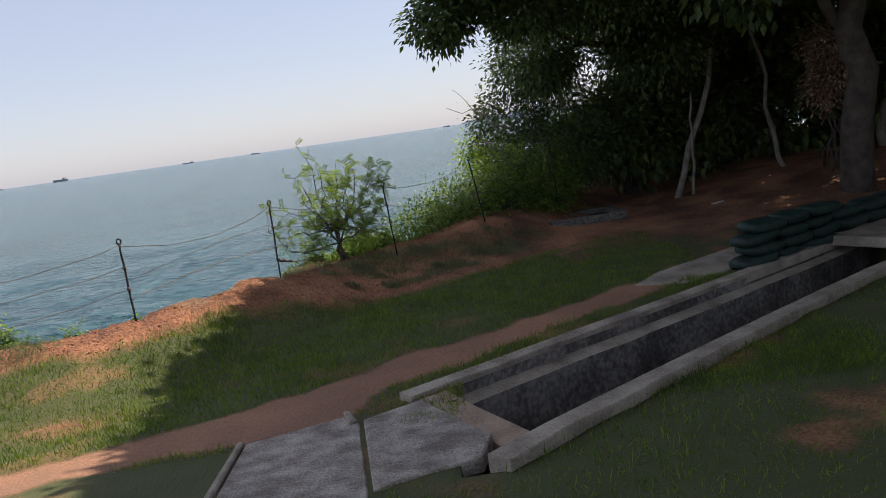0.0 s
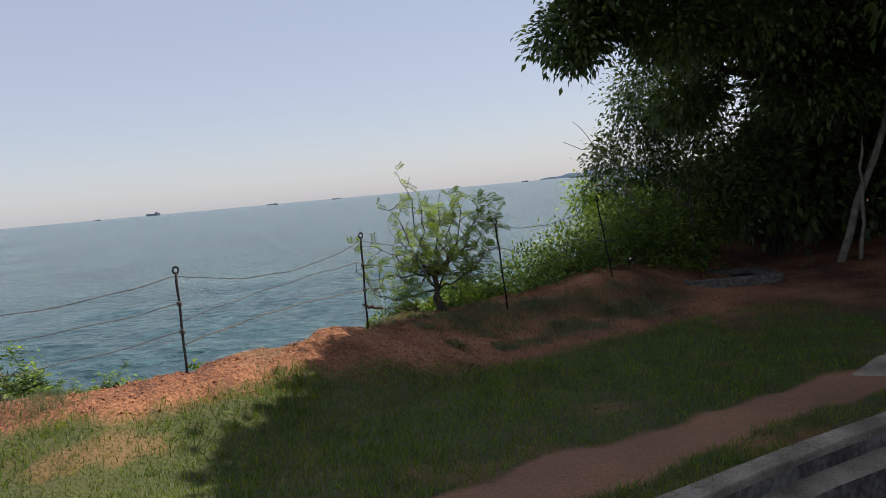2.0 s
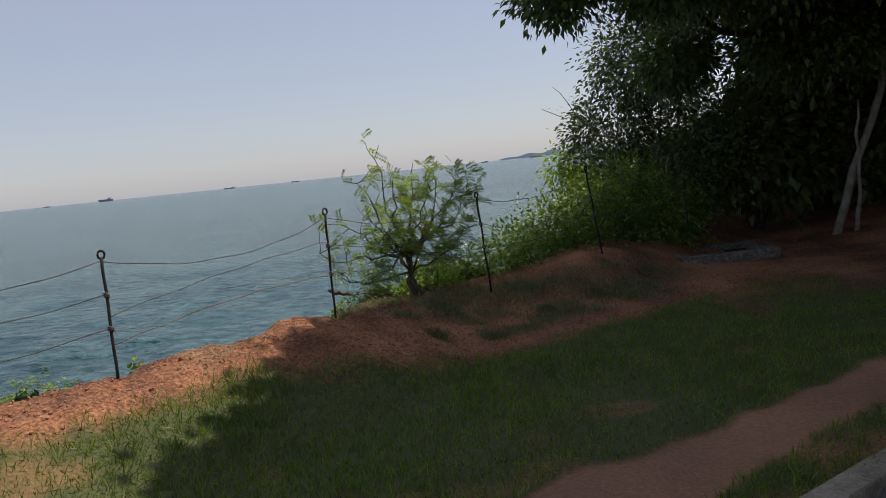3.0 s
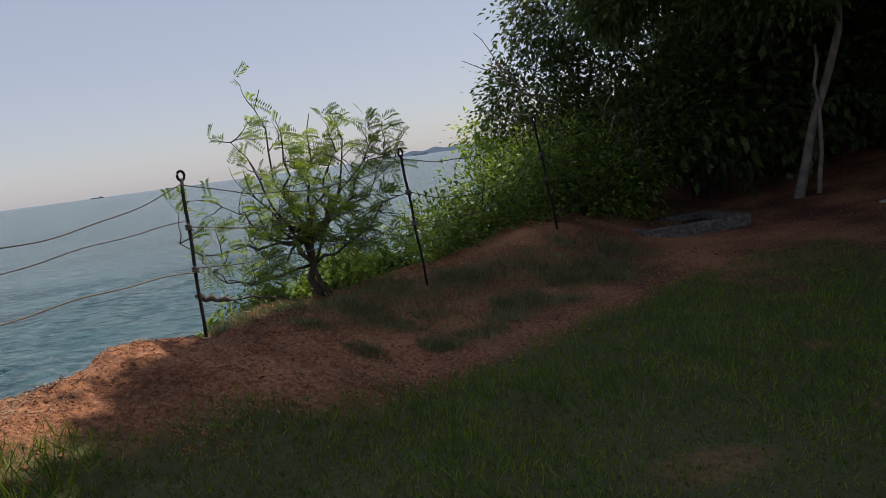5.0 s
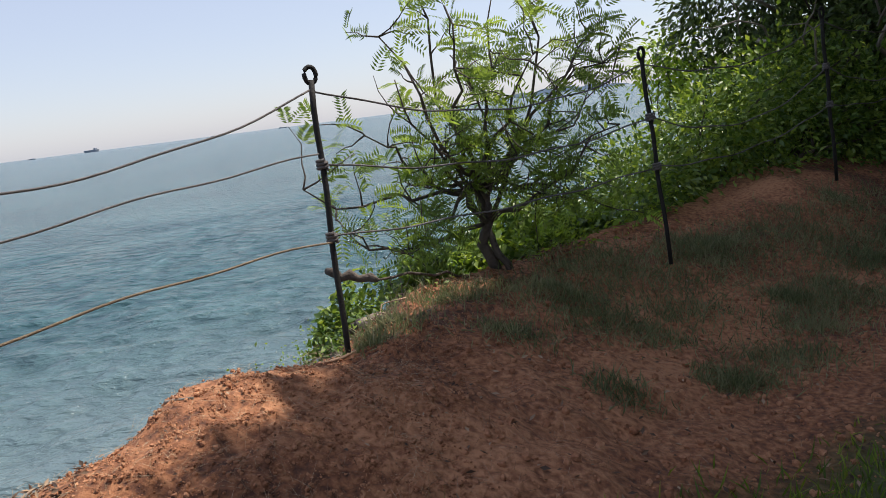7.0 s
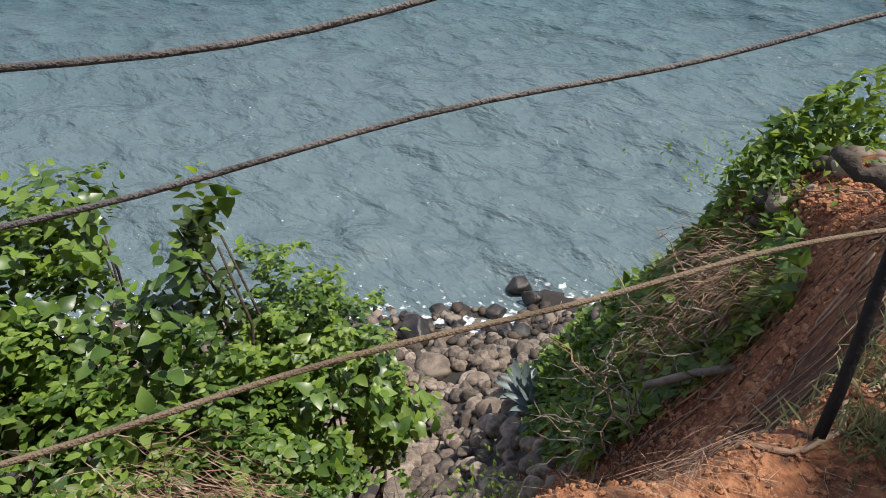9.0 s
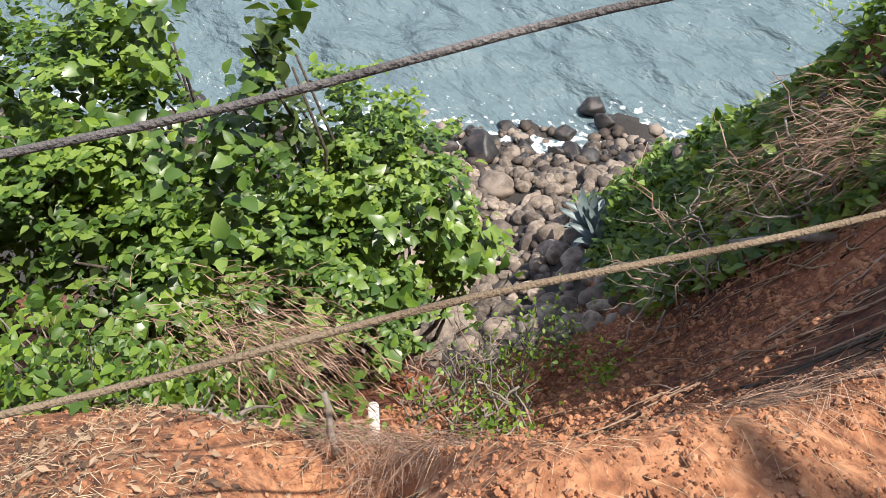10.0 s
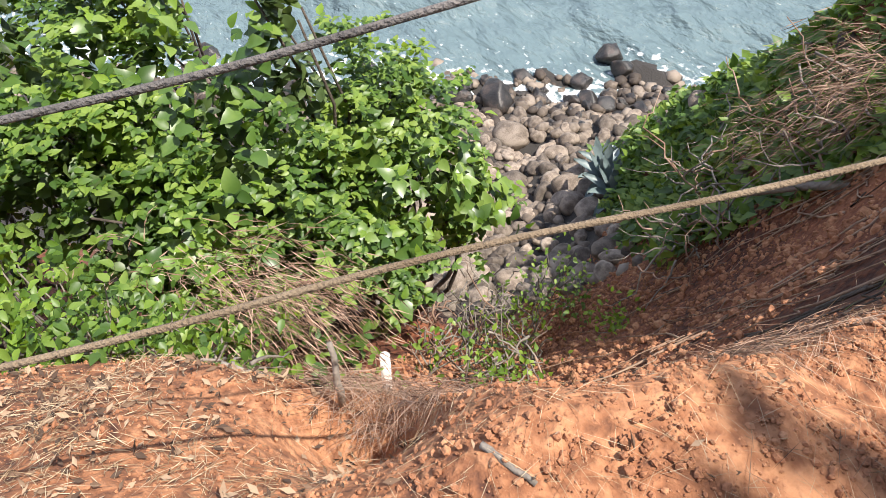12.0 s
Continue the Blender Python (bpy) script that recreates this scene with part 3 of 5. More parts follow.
def sandbag_mesh():
    bm = bmesh.new()
    bmesh.ops.create_uvsphere(bm, u_segments=12, v_segments=8, radius=1)
    for v in bm.verts:
        c = v.co
        v.co = Vector((math.copysign(abs(c.x) ** 0.6, c.x) * 0.34, math.copysign(abs(c.y) ** 0.6, c.y) * 0.2, math.copysign(abs(c.z) ** 0.7, c.z) * 0.085))
        v.co += Vector((0, 0, 0.012 * math.sin(v.co.x * 19) * math.cos(v.co.y * 14)))
    me = bpy.data.meshes.new("sandbag")
    bm.to_mesh(me)
    bm.free()
    me.materials.append(M_BAG)
    me.polygons.foreach_set("use_smooth", [True] * len(me.polygons))
    return me


bag = sandbag_mesh()
r2 = random.Random(4)
for i in range(7):
    for k in range(4 if i < 3 else 3):
        x, y = 3.95 + 0.56 * i + 0.1 * (k % 2), 9.5 + 0.33 * i
        ob = tagged(new("sandbag", bag), "dark green woven sandbag in a slumped stack beside the drain", "sandbag", "stack of sandbags")
        ob.matrix_world = pose(x + r2.uniform(-.04, .04), y + r2.uniform(-.04, .04), float(lawn(x, y)) + 0.075 + 0.145 * k, r2.uniform(-4, 4), r2.uniform(-4, 4), 30 + r2.uniform(-9, 9))

# ---- trees ----
def wander(a, b, n=8, sway=0.08, seed=0):
    """A slightly crooked line from a to b."""
    g = np.random.default_rng(seed)
    a, b = np.array(a, float), np.array(b, float)
    t = np.linspace(0, 1, n)[:, None]
    off = np.cumsum(g.normal(0, 1, (n, 3)), 0)
    off -= off[0] + (off[-1] - off[0]) * t
    return a * (1 - t) + b * t + off * sway * np.linalg.norm(b - a) / n ** 0.5


def in_blob(c, r, n, g, shell=0.55):
    d = unit(g.normal(size=(n, 3)))
    rad = (shell + (1 - shell) * g.random(n)) ** 0.7 * (1 + 0.18 * np.sin(5 * d[:, 0] + c[0]) * np.cos(4 * d[:, 2] + c[1]))
    return np.array(c) + d * rad[:, None] * np.array(r), d


def crown(name, blobs, leaf, mat, parent, g, per=2200, label=""):
    """Leaves gathered in twig clumps all over the blobs."""
    P, A, Nn = [], [], []
    for (x, y, z, r) in blobs:
        rr = (r, r, r * 0.8)
        n = int(per * r ** 1.6)
        clumps, cd = in_blob((x, y, z), rr, max(8, n // 22), g)
        k = g.integers(0, len(clumps), n)
        off = g.normal(0, 0.13 * r ** 0.5 + 0.05, (n, 3))
        P.append(clumps[k] + off)
        A.append(cd[k] * 0.6 + unit(off) * 0.8 + g.normal(0, 0.35, (n, 3)) - (0, 0, 0.35))
        Nn.append(g.normal(0, 0.5, (n, 3)) + (0.1, 0, 1))
    P, A, Nn = np.concatenate(P), np.concatenate(A), np.concatenate(Nn)
    L = leaf * g.uniform(0.6, 1.3, len(P))
    return leaves(name, P, A, Nn, L, L * 0.5, mat, parent, label)


def big_tree(base, top, radius, blobs, leaf, per, label, seed, bark=None, mat=None, limbs=True):
    g = np.random.default_rng(seed)
    z = ground_z(base[0], base[1])
    ob = thing("tree", (0, 0, 0), label, "tree", "trees beside the path")
    trunk = wander((base[0], base[1], z - 0.2), top, 9, 0.06, seed)
    tubes("trunk", [(trunk, np.linspace(radius, radius * 0.5, 9))], bark or M_BARK, ob, sides=10)
    for i, (x, y, zz, r) in enumerate(blobs if limbs else ()):
        s = trunk[4 + i % 5]
        tubes("limb", [(wander(s, (x, y, zz), 8, 0.1, seed + i), np.linspace(radius * 0.4, 0.02, 8))], bark or M_BARK, ob, sides=6)
        for j in range(5):
            d = unit(g.normal(size=3)) * r * 0.9
            tubes("twig", [(wander((x, y, zz), np.array((x, y, zz)) + d, 5, 0.12, seed * 9 + j), np.linspace(0.02, 0.006, 5))], bark or M_BARK, ob, sides=4)
    crown("crown", blobs, leaf, mat or M_DARKLEAF, ob, g, per)
    return ob


big_tree((6.4, 18.4), (4.6, 16.2, 5.0), 0.22, [(0.4, 13.75, 3.75, 0.5), (1.0, 13.95, 4.5, 0.8), (1.9, 14.2, 4.0, 0.8), (2.2, 14.4, 5.6, 1.2), (3.5, 14.8, 4.4, 1.3), (3.9, 15, 7, 1.6), (5.5, 15.5, 5.6, 1.9), (2.5, 15.8, 2.9, 0.55), (4.9, 16.2, 3.2, 1.1)],
         0.125, 7200, "tall dark broad-leaved tree overhanging the cliff path", 11)
big_tree((7.6, 13.5), (7.4, 13, 6), 0.3, [(6, 13.4, 5.0, 1.9), (5.2, 12.2, 7.5, 1.7), (8, 12.5, 6.5, 2.2), (6.4, 16.4, 5.0, 1.6), (6.6, 14.4, 7.6, 1.9)], 0.24, 2600, "tall shade tree with a grey trunk and dark crown", 12)
def over(*blobs):
    """Crown blobs hung up-sun of the ground that they shade."""
    return [(x - 0.048 * z + 0.35, y + 0.567 * z, z, r) for x, y, z, r in blobs]


# trees out of view, their crowns placed to cast the lawn's shade
SHADE = "tall unseen shade tree with a wide dense dark crown"
big_tree((8.2, 9.0), (5.6, 9.6, 6.4), 0.28, [(2.4, 6.4, 7.8, 1.2), (2.4, 7.3, 7.8, 1.2), (2.4, 8.1, 7.8, 1.2), (1.95, 9.3, 7.8, 1.2), (1.9, 10.2, 7.8, 1.2), (2.05, 11.3, 7.8, 1.2), (2.15, 12.1, 7.8, 1.2), (2.5, 13.0, 7.8, 1.2), (4.0, 12.8, 7.9, 1.6), (4.2, 7.4, 7.7, 1.8), (4.0, 9.2, 7.8, 1.8), (4.2, 11.2, 7.8, 1.8), (6.2, 10.2, 7.4, 2.1), (8.4, 8.6, 7.0, 2.2), (6.6, 7.4, 7.4, 2.0)], 0.26, 5200, SHADE, 13)
big_tree((8.6, 5.5), (6.0, 7.6, 6.4), 0.28, over((3.0, 3.2, 7.8, 1.9), (3.0, 0.8, 7.8, 1.9), (5.4, 3.8, 7.4, 2.2), (5.8, 0.6, 7.4, 2.3), (8.4, 3.0, 7.6, 2.4)), 0.26, 3300, SHADE, 14)
big_tree((7.5, -0.5), (5.4, 1.2, 6.4), 0.28, over((3.0, -1.6, 7.8, 1.9), (3.0, -4.2, 7.8, 1.9), (5.4, -2.6, 7.4, 2.3), (5.8, -5.6, 7.4, 2.3), (3.2, -6.8, 7.8, 2.0)), 0.26, 3300, SHADE, 15)
# unseen canopy added to keep sun off the ground under the grove
big_tree((13.5, 9.5), (11.8, 10, 6.8), 0.28, [(10.2, 11.6, 8.5, 2.0), (13.4, 11.0, 8.5, 2.4), (10.0, 8.6, 8.0, 2.2), (11.6, 13.4, 8.8, 1.3), (13.6, 14.6, 9, 2.2), (9.6, 15.6, 8.5, 1.8)], 0.3, 1800, "tall unseen shade tree with a wide dense dark crown", 16)
# leaning pale trunks in the dark of the grove
for i, (a, b, r) in enumerate([((5.0, 16.0), (7.3, 16.3, 4.6), 0.075), ((5.35, 16.1), (5.6, 16.2, 1.9), 0.04), ((7.7, 16.4), (6.8, 16.6, 4.2), 0.06), ((10.2, 16.8), (10.9, 17, 5.4), 0.14)]):
    blob = [(b[0] + 0.3, b[1] + 0.5, max(b[2], 4) + 0.7, 1.2)]
    big_tree(a, b, r, blob, 0.14, 1500, "slender pale leaning trunk with dark foliage", 20 + i, M_PALEBARK, limbs=False)


def shrub(place, blobs, leaf, per, mat, label, seed, group="shrubs along the cliff"):
    g = np.random.default_rng(seed)
    ob = thing("shrub", (0, 0, 0), label, "shrub", group)
    x0, y0 = place
    z0 = ground_z(x0, y0)
    stems = []
    for (x, y, z, r) in blobs:
        for j in range(4):
            e = np.array((x, y, z)) + unit(g.normal(size=3)) * r * 0.8
            stems.append((wander((x0 + g.normal(0, .15), y0 + g.normal(0, .15), z0 - 0.1), e, 7, 0.12, seed * 7 + j), np.linspace(0.025, 0.005, 7)))
    for one in stems:
        tubes("stem", [one], M_BARK, ob, sides=5)
    crown("foliage", blobs, leaf, mat, ob, g, per)
    return ob


GROVE = "dense dark undergrowth below tall trees"
shrub((2.8, 18.2), [(1.9, 18.6, 1.8, 0.95), (2.6, 18.4, 3.2, 1.15), (3.6, 18, 4.6, 1.4), (2.2, 18.2, 0.8, 0.9), (3.6, 17.8, 1.6, 1.2), (3.2, 17.2, 0.9, 0.9)], 0.11, 4200, M_DARKLEAF, "dense dark shrub at the grove's edge", 31)
shrub((4.6, 18), [(4.6, 17.8, 1.2, 1.3), (5.6, 18.4, 2.6, 1.3), (6.6, 18.4, 1.4, 1.6), (7.2, 18.6, 4.2, 2.0), (5.8, 19, 6, 2)], 0.22, 2200, M_DARKLEAF, GROVE, 32)
shrub((9.5, 19), [(8.8, 18.8, 1.4, 1.8), (9.6, 18.8, 4.2, 2.4), (11.5, 18, 1.6, 2.0), (12.5, 17.8, 5, 2.8)], 0.3, 1500, M_DARKLEAF, GROVE, 33)
shrub((14, 16), [(14.5, 16, 1.8, 2.2), (15, 15, 6, 3), (15.5, 12.5, 1.8, 2.2), (16.5, 11, 5, 3.0)], 0.35, 1100, M_DARKLEAF, GROVE, 34)
shrub((16, 7), [(16, 7.5, 2, 2.4), (17, 6, 5, 3), (16, 3, 2.5, 2.6), (17, 0, 4, 3)], 0.35, 900, M_DARKLEAF, GROVE, 38)
shrub((8, 24), [(6, 22.5, 0.6, 1.8), (9, 23, 3, 2.6), (12.5, 23, 3, 2.8), (16, 21, 4, 3.2), (4.2, 21, 0.6, 1.3), (9.5, 23, 6.5, 2.6), (19, 17, 5, 3.4), (21, 12, 5, 3.6)], 0.4, 900, M_DARKLEAF, GROVE, 39)
shrub((1.2, 18.8), [(1.05, 19.2, 1.1, 0.5), (1.3, 18.4, 0.6, 0.5)], 0.1, 3600, M_LIGHTLEAF, "fresh yellow-green shrub lit from behind", 35)
shrub((0.4, 15.2), [(-0.6, 14.5, 0.0, 0.5), (0.2, 15.0, 0.3, 0.55), (0.9, 15.7, 0.5, 0.6), (1.6, 16.6, 0.65, 0.7), (-0.1, 15.6, -0.1, 0.6), (2.3, 16.6, 0.5, 0.7), (1.3, 15.6, 0.1, 0.6), (0.5, 14.9, -0.1, 0.5), (2.2, 16.2, 0.2, 0.7), (1.9, 15.9, 0.1, 0.5)], 0.075, 6500, M_CREEPER, "low leafy shrub on the cliff edge", 36)
shrub((-1.4, 13.9), [(-1.3, 13.7, -0.35, 0.4), (-0.9, 14.1, -0.2, 0.45), (-2.0, 13.5, -0.55, 0.4), (-1.5, 13.3, -0.3, 0.28), (-2.4, 13.2, -0.8, 0.35)], 0.055, 5500, M_LIGHTLEAF, "fresh yellow-green growth behind the small tree", 37)


def feathery_tree():
    """Small wind-bent tree: crooked stems and bipinnate leaves."""
    g = np.random.default_rng(5)
    base = np.array((-1.9, 13.0, -0.25))
    ob = thing("small_tree", (0, 0, 0), "small feathery-leaved tree bent by the sea wind", "tree")
    fork = base + (-0.08, 0.02, 0.65)
    trunk = wander(base, fork, 6, 0.08, 3)
    tubes("trunk", [(trunk, np.linspace(0.045, 0.032, 6))], M_BARK, ob, sides=8)
    tubes("trunk", [(wander(base + (0.1, -0.05, 0), fork + (0.02, 0, -0.1), 6, 0.1, 4), np.linspace(0.03, 0.018, 6))], M_BARK, ob, sides=7)
    tips = [(-2.15, 12.7, 1.85), (-2.05, 12.7, 1.55), (-1.75, 12.9, 1.6), (-1.45, 13.0, 1.55), (-1.15, 13.0, 1.3), (-0.95, 13.05, 1.2), (-2.4, 12.6, 1.15), (-2.6, 12.4, 0.85), (-2.95, 12.15, 0.6), (-2.75, 12.3, 0.3), (-2.5, 12.5, 0.1),
            (-1.2, 12.9, 0.95), (-1.0, 13.0, 0.7), (-1.55, 12.7, 1.2), (-2.2, 12.5, 0.8), (-2.0, 13.2, 1.3), (-1.4, 13.2, 0.45), (-2.4, 12.7, 0.5), (-2.45, 12.5, 1.4), (-1.7, 12.8, 0.6), (-1.25, 12.95, 0.25)]
    RP, RA, LP, LA, LN = [], [], [], [], []
    wind = np.array((0.75, 0.25, 0.12))
    for i, tip in enumerate(tips):
        start = fork if i % 3 else trunk[3]
        limb = wander(start, tip, 10, 0.13, 40 + i)
        tubes("branch", [(limb, np.linspace(0.018, 0.004, 10))], M_BARK, ob, sides=5)
        twigs = []
        for j in range(9):
            k = g.integers(3, 10)
            e = limb[k] + unit(g.normal(0, 1, 3) + (0.2, 0, 0.2)) * g.uniform(0.15, 0.4)
            tw = wander(limb[k], e, 5, 0.15, i * 31 + j)
            twigs.append((tw, np.linspace(0.006, 0.002, 5)))
            for f in range(4):
                p = tw[g.integers(1, 5)]
                a = unit(unit(e - limb[k]) * 0.7 + wind * 0.8 + g.normal(0, 0.45, 3))
                RP.append(p), RA.append(a)
        for one in twigs:
            tubes("twig", [one], M_BARK, ob, sides=4)
    for p, a in zip(RP, RA):
        ln = g.uniform(0.12, 0.24)
        nrm = unit(np.cross(a, unit(g.normal(size=3))))
        side = np.cross(a, nrm)
        for t in np.linspace(0.15, 1, 9):
            c = p + a * ln * t - np.array((0, 0, 0.05)) * t * t
            for sg in (-1, 1):
                LP.append(c), LA.append(side * sg + a * 0.55), LN.append(nrm)
    LP, LA, LN = np.array(LP), np.array(LA), np.array(LN)
    leaves("foliage", LP, LA, LN, g.uniform(0.035, 0.065, len(LP)), 0.013, M_FEATHER, ob)
    return ob


feathery_tree()

# ---- broad-leaved bush below the fence ----
BUSH = [(-4.84, 11.1, -0.48, 0.11), (-4.86, 11.1, -0.85, 0.3), (-4.84, 11.36, -1.29, 0.35), (-4.9, 10.75, -1.2, 0.45), (-4.67, 11.19, -1.51, 0.39), (-4.59, 11.59, -1.66, 0.28), (-4.59, 10.63, -1.4, 0.39), (-4.39, 10.87, -1.56, 0.27),
        (-5.72, 10.94, -0.71, 0.22), (-5.6, 10.52, -0.93, 0.4), (-5.29, 10.7, -1.03, 0.3), (-5.23, 10.21, -1.1, 0.46), (-4.88, 10.28, -1.24, 0.33), (-5.56, 10.0, -0.96, 0.48), (-6.0, 10.23, -0.81, 0.46), (-4.88, 11.65, -1.4, 0.21), (-4.4, 11.69, -1.82, 0.17)]
EDGE_BUSH = [(-6.3, 9.4, -0.05, 0.42), (-6.8, 9.1, 0.1, 0.5), (-5.95, 9.5, -0.3, 0.3), (-5.55, 9.6, -0.4, 0.25), (-5.1, 9.5, -0.22, 0.2), (-7.6, 8.9, 0.1, 0.6), (-6.6, 9.9, -0.5, 0.5)]


def leafy_bush(blobs, label, seed, foot):
    """Long shoots with large ovate leaves, overgrown by a small-leaved vine, with darker inner leaves as shade in the
    hollows.
    """
    g = np.random.default_rng(seed)
    ob = thing("bush", (0, 0, 0), label, "bush", "bushes on the cliff face")
    kinds = {"broad_foliage": [], "young_foliage": [], "vine_foliage": [], "shade_foliage": []}
    for i, (x, y, z, r) in enumerate(blobs):
        c = np.array((x, y, z))
        b = np.array((x * 0.4 + foot[0] * 0.6, y * 0.4 + foot[1] * 0.6, 0))
        b[2] = ground_z(b[0], b[1]) - 0.1
        for j in range(4):
            tubes("stem", [(wander(b, c + unit(g.normal(size=3)) * r * 0.8, 8, 0.1, seed + i * 7 + j), np.linspace(0.022, 0.005, 8))], M_BARK, ob, sides=5)
        # shoots of large leaves
        for j in range(int(18 + 190 * r * r)):
            d = unit(g.normal(size=3) + (0.1, -0.1, 0.25))
            root = c + d * r * g.uniform(0.62, 0.95)
            if fbm(np.array([root[0] * 2.6 + root[2] * 1.3]), np.array([root[1] * 2.6 - root[2] * 2.1]), 2, seed)[0] < -0.22:
                continue
            way = unit(d * 0.8 + (0, 0, 0.75) + g.normal(0, 0.3, 3))
            length = g.uniform(0.1, 0.26)
            turn = g.uniform(0, 6.28)
            n = g.integers(4, 8)
            for k in range(n):
                t = (k + 0.5) / n
                u = unit(np.cross(way, (0.3, 0.8, 0.2)))
                v = np.cross(way, u)
                out = u * math.cos(turn + 2.4 * k) + v * math.sin(turn + 2.4 * k)
                tip = t > 0.75
                kinds["young_foliage" if tip else "broad_foliage"].append((root + way * length * t, out * (0.6 if tip else 1.0) + way * 0.35 - (0, 0, 0.25 * (1 - t)), way + out * 0.2 + g.normal(0, 0.2, 3), g.uniform(0.045, 0.07) if tip else g.uniform(0.06, 0.105)))
        # vine: sprays of small leaves hanging over the shoots
        for j in range(int(34 + 430 * r * r)):
            d = unit(g.normal(size=3) + (0, 0, 0.1))
            p = c + d * r * g.uniform(0.8, 1.06)
            if fbm(np.array([p[0] * 2.4 - p[2] * 1.9]), np.array([p[1] * 2.4 + p[2] * 1.1]), 2, seed + 5)[0] < -0.12:
                continue
            way = unit(d * 0.3 + g.normal(0, 0.5, 3) - (0, 0, 0.5))
            for k in range(g.integers(5, 13)):
                p = p + way * 0.02
                base = g.uniform(0, 6.28)
                for f in (-0.9, 0, 0.9):
                    a = np.array((math.cos(base + f), math.sin(base + f), 0.15))
                    kinds["vine_foliage"].append((p + g.normal(0, 0.012, 3), a, d * 0.6 + (0, 0, 0.9) + g.normal(0, 0.25, 3), g.uniform(0.03, 0.055)))
        # leaves inside take a darker colour that carries the hollows' shade
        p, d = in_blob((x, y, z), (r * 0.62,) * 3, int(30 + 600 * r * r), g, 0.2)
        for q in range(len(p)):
            kinds["shade_foliage"].append((p[q], g.normal(size=3), g.normal(0, 0.5, 3) + (0, 0, 1), g.uniform(0.06, 0.1)))
    for name, wid, mat in (("broad_foliage", 0.7, M_BUSHLEAF), ("young_foliage", 0.6, M_LIGHTLEAF), ("vine_foliage", 0.55, M_CREEPER), ("shade_foliage", 0.6, M_DARKLEAF)):
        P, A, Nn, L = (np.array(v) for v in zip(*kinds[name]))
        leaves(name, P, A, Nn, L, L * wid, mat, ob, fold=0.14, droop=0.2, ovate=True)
    return ob


leafy_bush(BUSH, "large leafy bush tangled with vines below the rope fence", 9, (-5.2, 11.4))
leafy_bush(EDGE_BUSH, "leafy green bush growing up over the cliff edge", 19, (-6.6, 9.6))


def scatter(n, x0, x1, y0, y1, g, keep):
    x, y = g.uniform(x0, x1, n), g.uniform(y0, y1, n)
    k = keep(x, y)
    x, y = x[k], y[k]
    return np.stack([x, y, height(x, y)], 1)


def creeper():
    g = np.random.default_rng(15)
    def keep(x, y):
        s = edge_distance(x, y)
        return (s < -0.15 + 0.2 * fbm(x * 2, y * 2, 2, 8)) & (height(x, y, False) > -5.2) & (0.797 * (x + 3.22) + 0.603 * (y - 10.3) > 1.0 + 0.35 * fbm(x * 2, y * 2, 2, 3))
    P = scatter(90000, -6.5, -0.5, 12.4, 17.5, g, keep)
    P = P[~((P[:, 0] < -2.6) & (P[:, 1] < 14.0) & (P[:, 2] > -0.75))]
    lump = np.clip(fbm(P[:, 0] * 1.6, P[:, 1] * 1.6, 2, 30) + 0.5, 0.05, 1.5)
    P[:, 2] += g.random(len(P)) ** 0.6 * 0.42 * lump
    n = len(P)
    L = 0.075 * g.uniform(0.5, 1.5, n)
    ob = leaves("creeper", P, g.normal(0, 0.6, (n, 3)) + (-0.4, -0.1, -0.3), g.normal(0, 0.35, (n, 3)) + (-0.2, -0.1, 1), L, L * 0.6, M_CREEPER)
    return tagged(ob, "dense green creeper covering the cliff spur", "creeper", kind="stuff")


creeper()

# ---- beach ----
def boulder_mesh(seed, fine=3, worn=0.0):
    """A stone with a few worn flat faces."""
    bm = bmesh.new()
    bmesh.ops.create_icosphere(bm, subdivisions=fine, radius=1)
    g = random.Random(seed * 13 + 5)
    planes = [(Vector((g.gauss(0, 1), g.gauss(0, 1), g.gauss(0, 1))).normalized(), g.uniform(0.74 - worn, 0.94 - worn)) for _ in range(11)]
    for v in bm.verts:
        for n, d in planes:
            over = v.co.dot(n) - d
            if over > 0:
                v.co -= n * over * 0.9
        v.co *= 1 + 0.12 * noise.noise(v.co * 1.3 + Vector((seed * 7.3, 0, 0))) + 0.05 * noise.noise(v.co * 4 + Vector((0, seed * 3.1, 0)))
        v.co.z *= 0.75
        v.co.x *= 1.25
    me = bpy.data.meshes.new("boulder")
    bm.to_mesh(me)
    bm.free()
    me.polygons.foreach_set("use_smooth", [True] * len(me.polygons))
    return me


def shore_place(q, p):
    return -3.22 - 0.603 * q + 0.797 * p, 10.3 + 0.797 * q + 0.603 * p


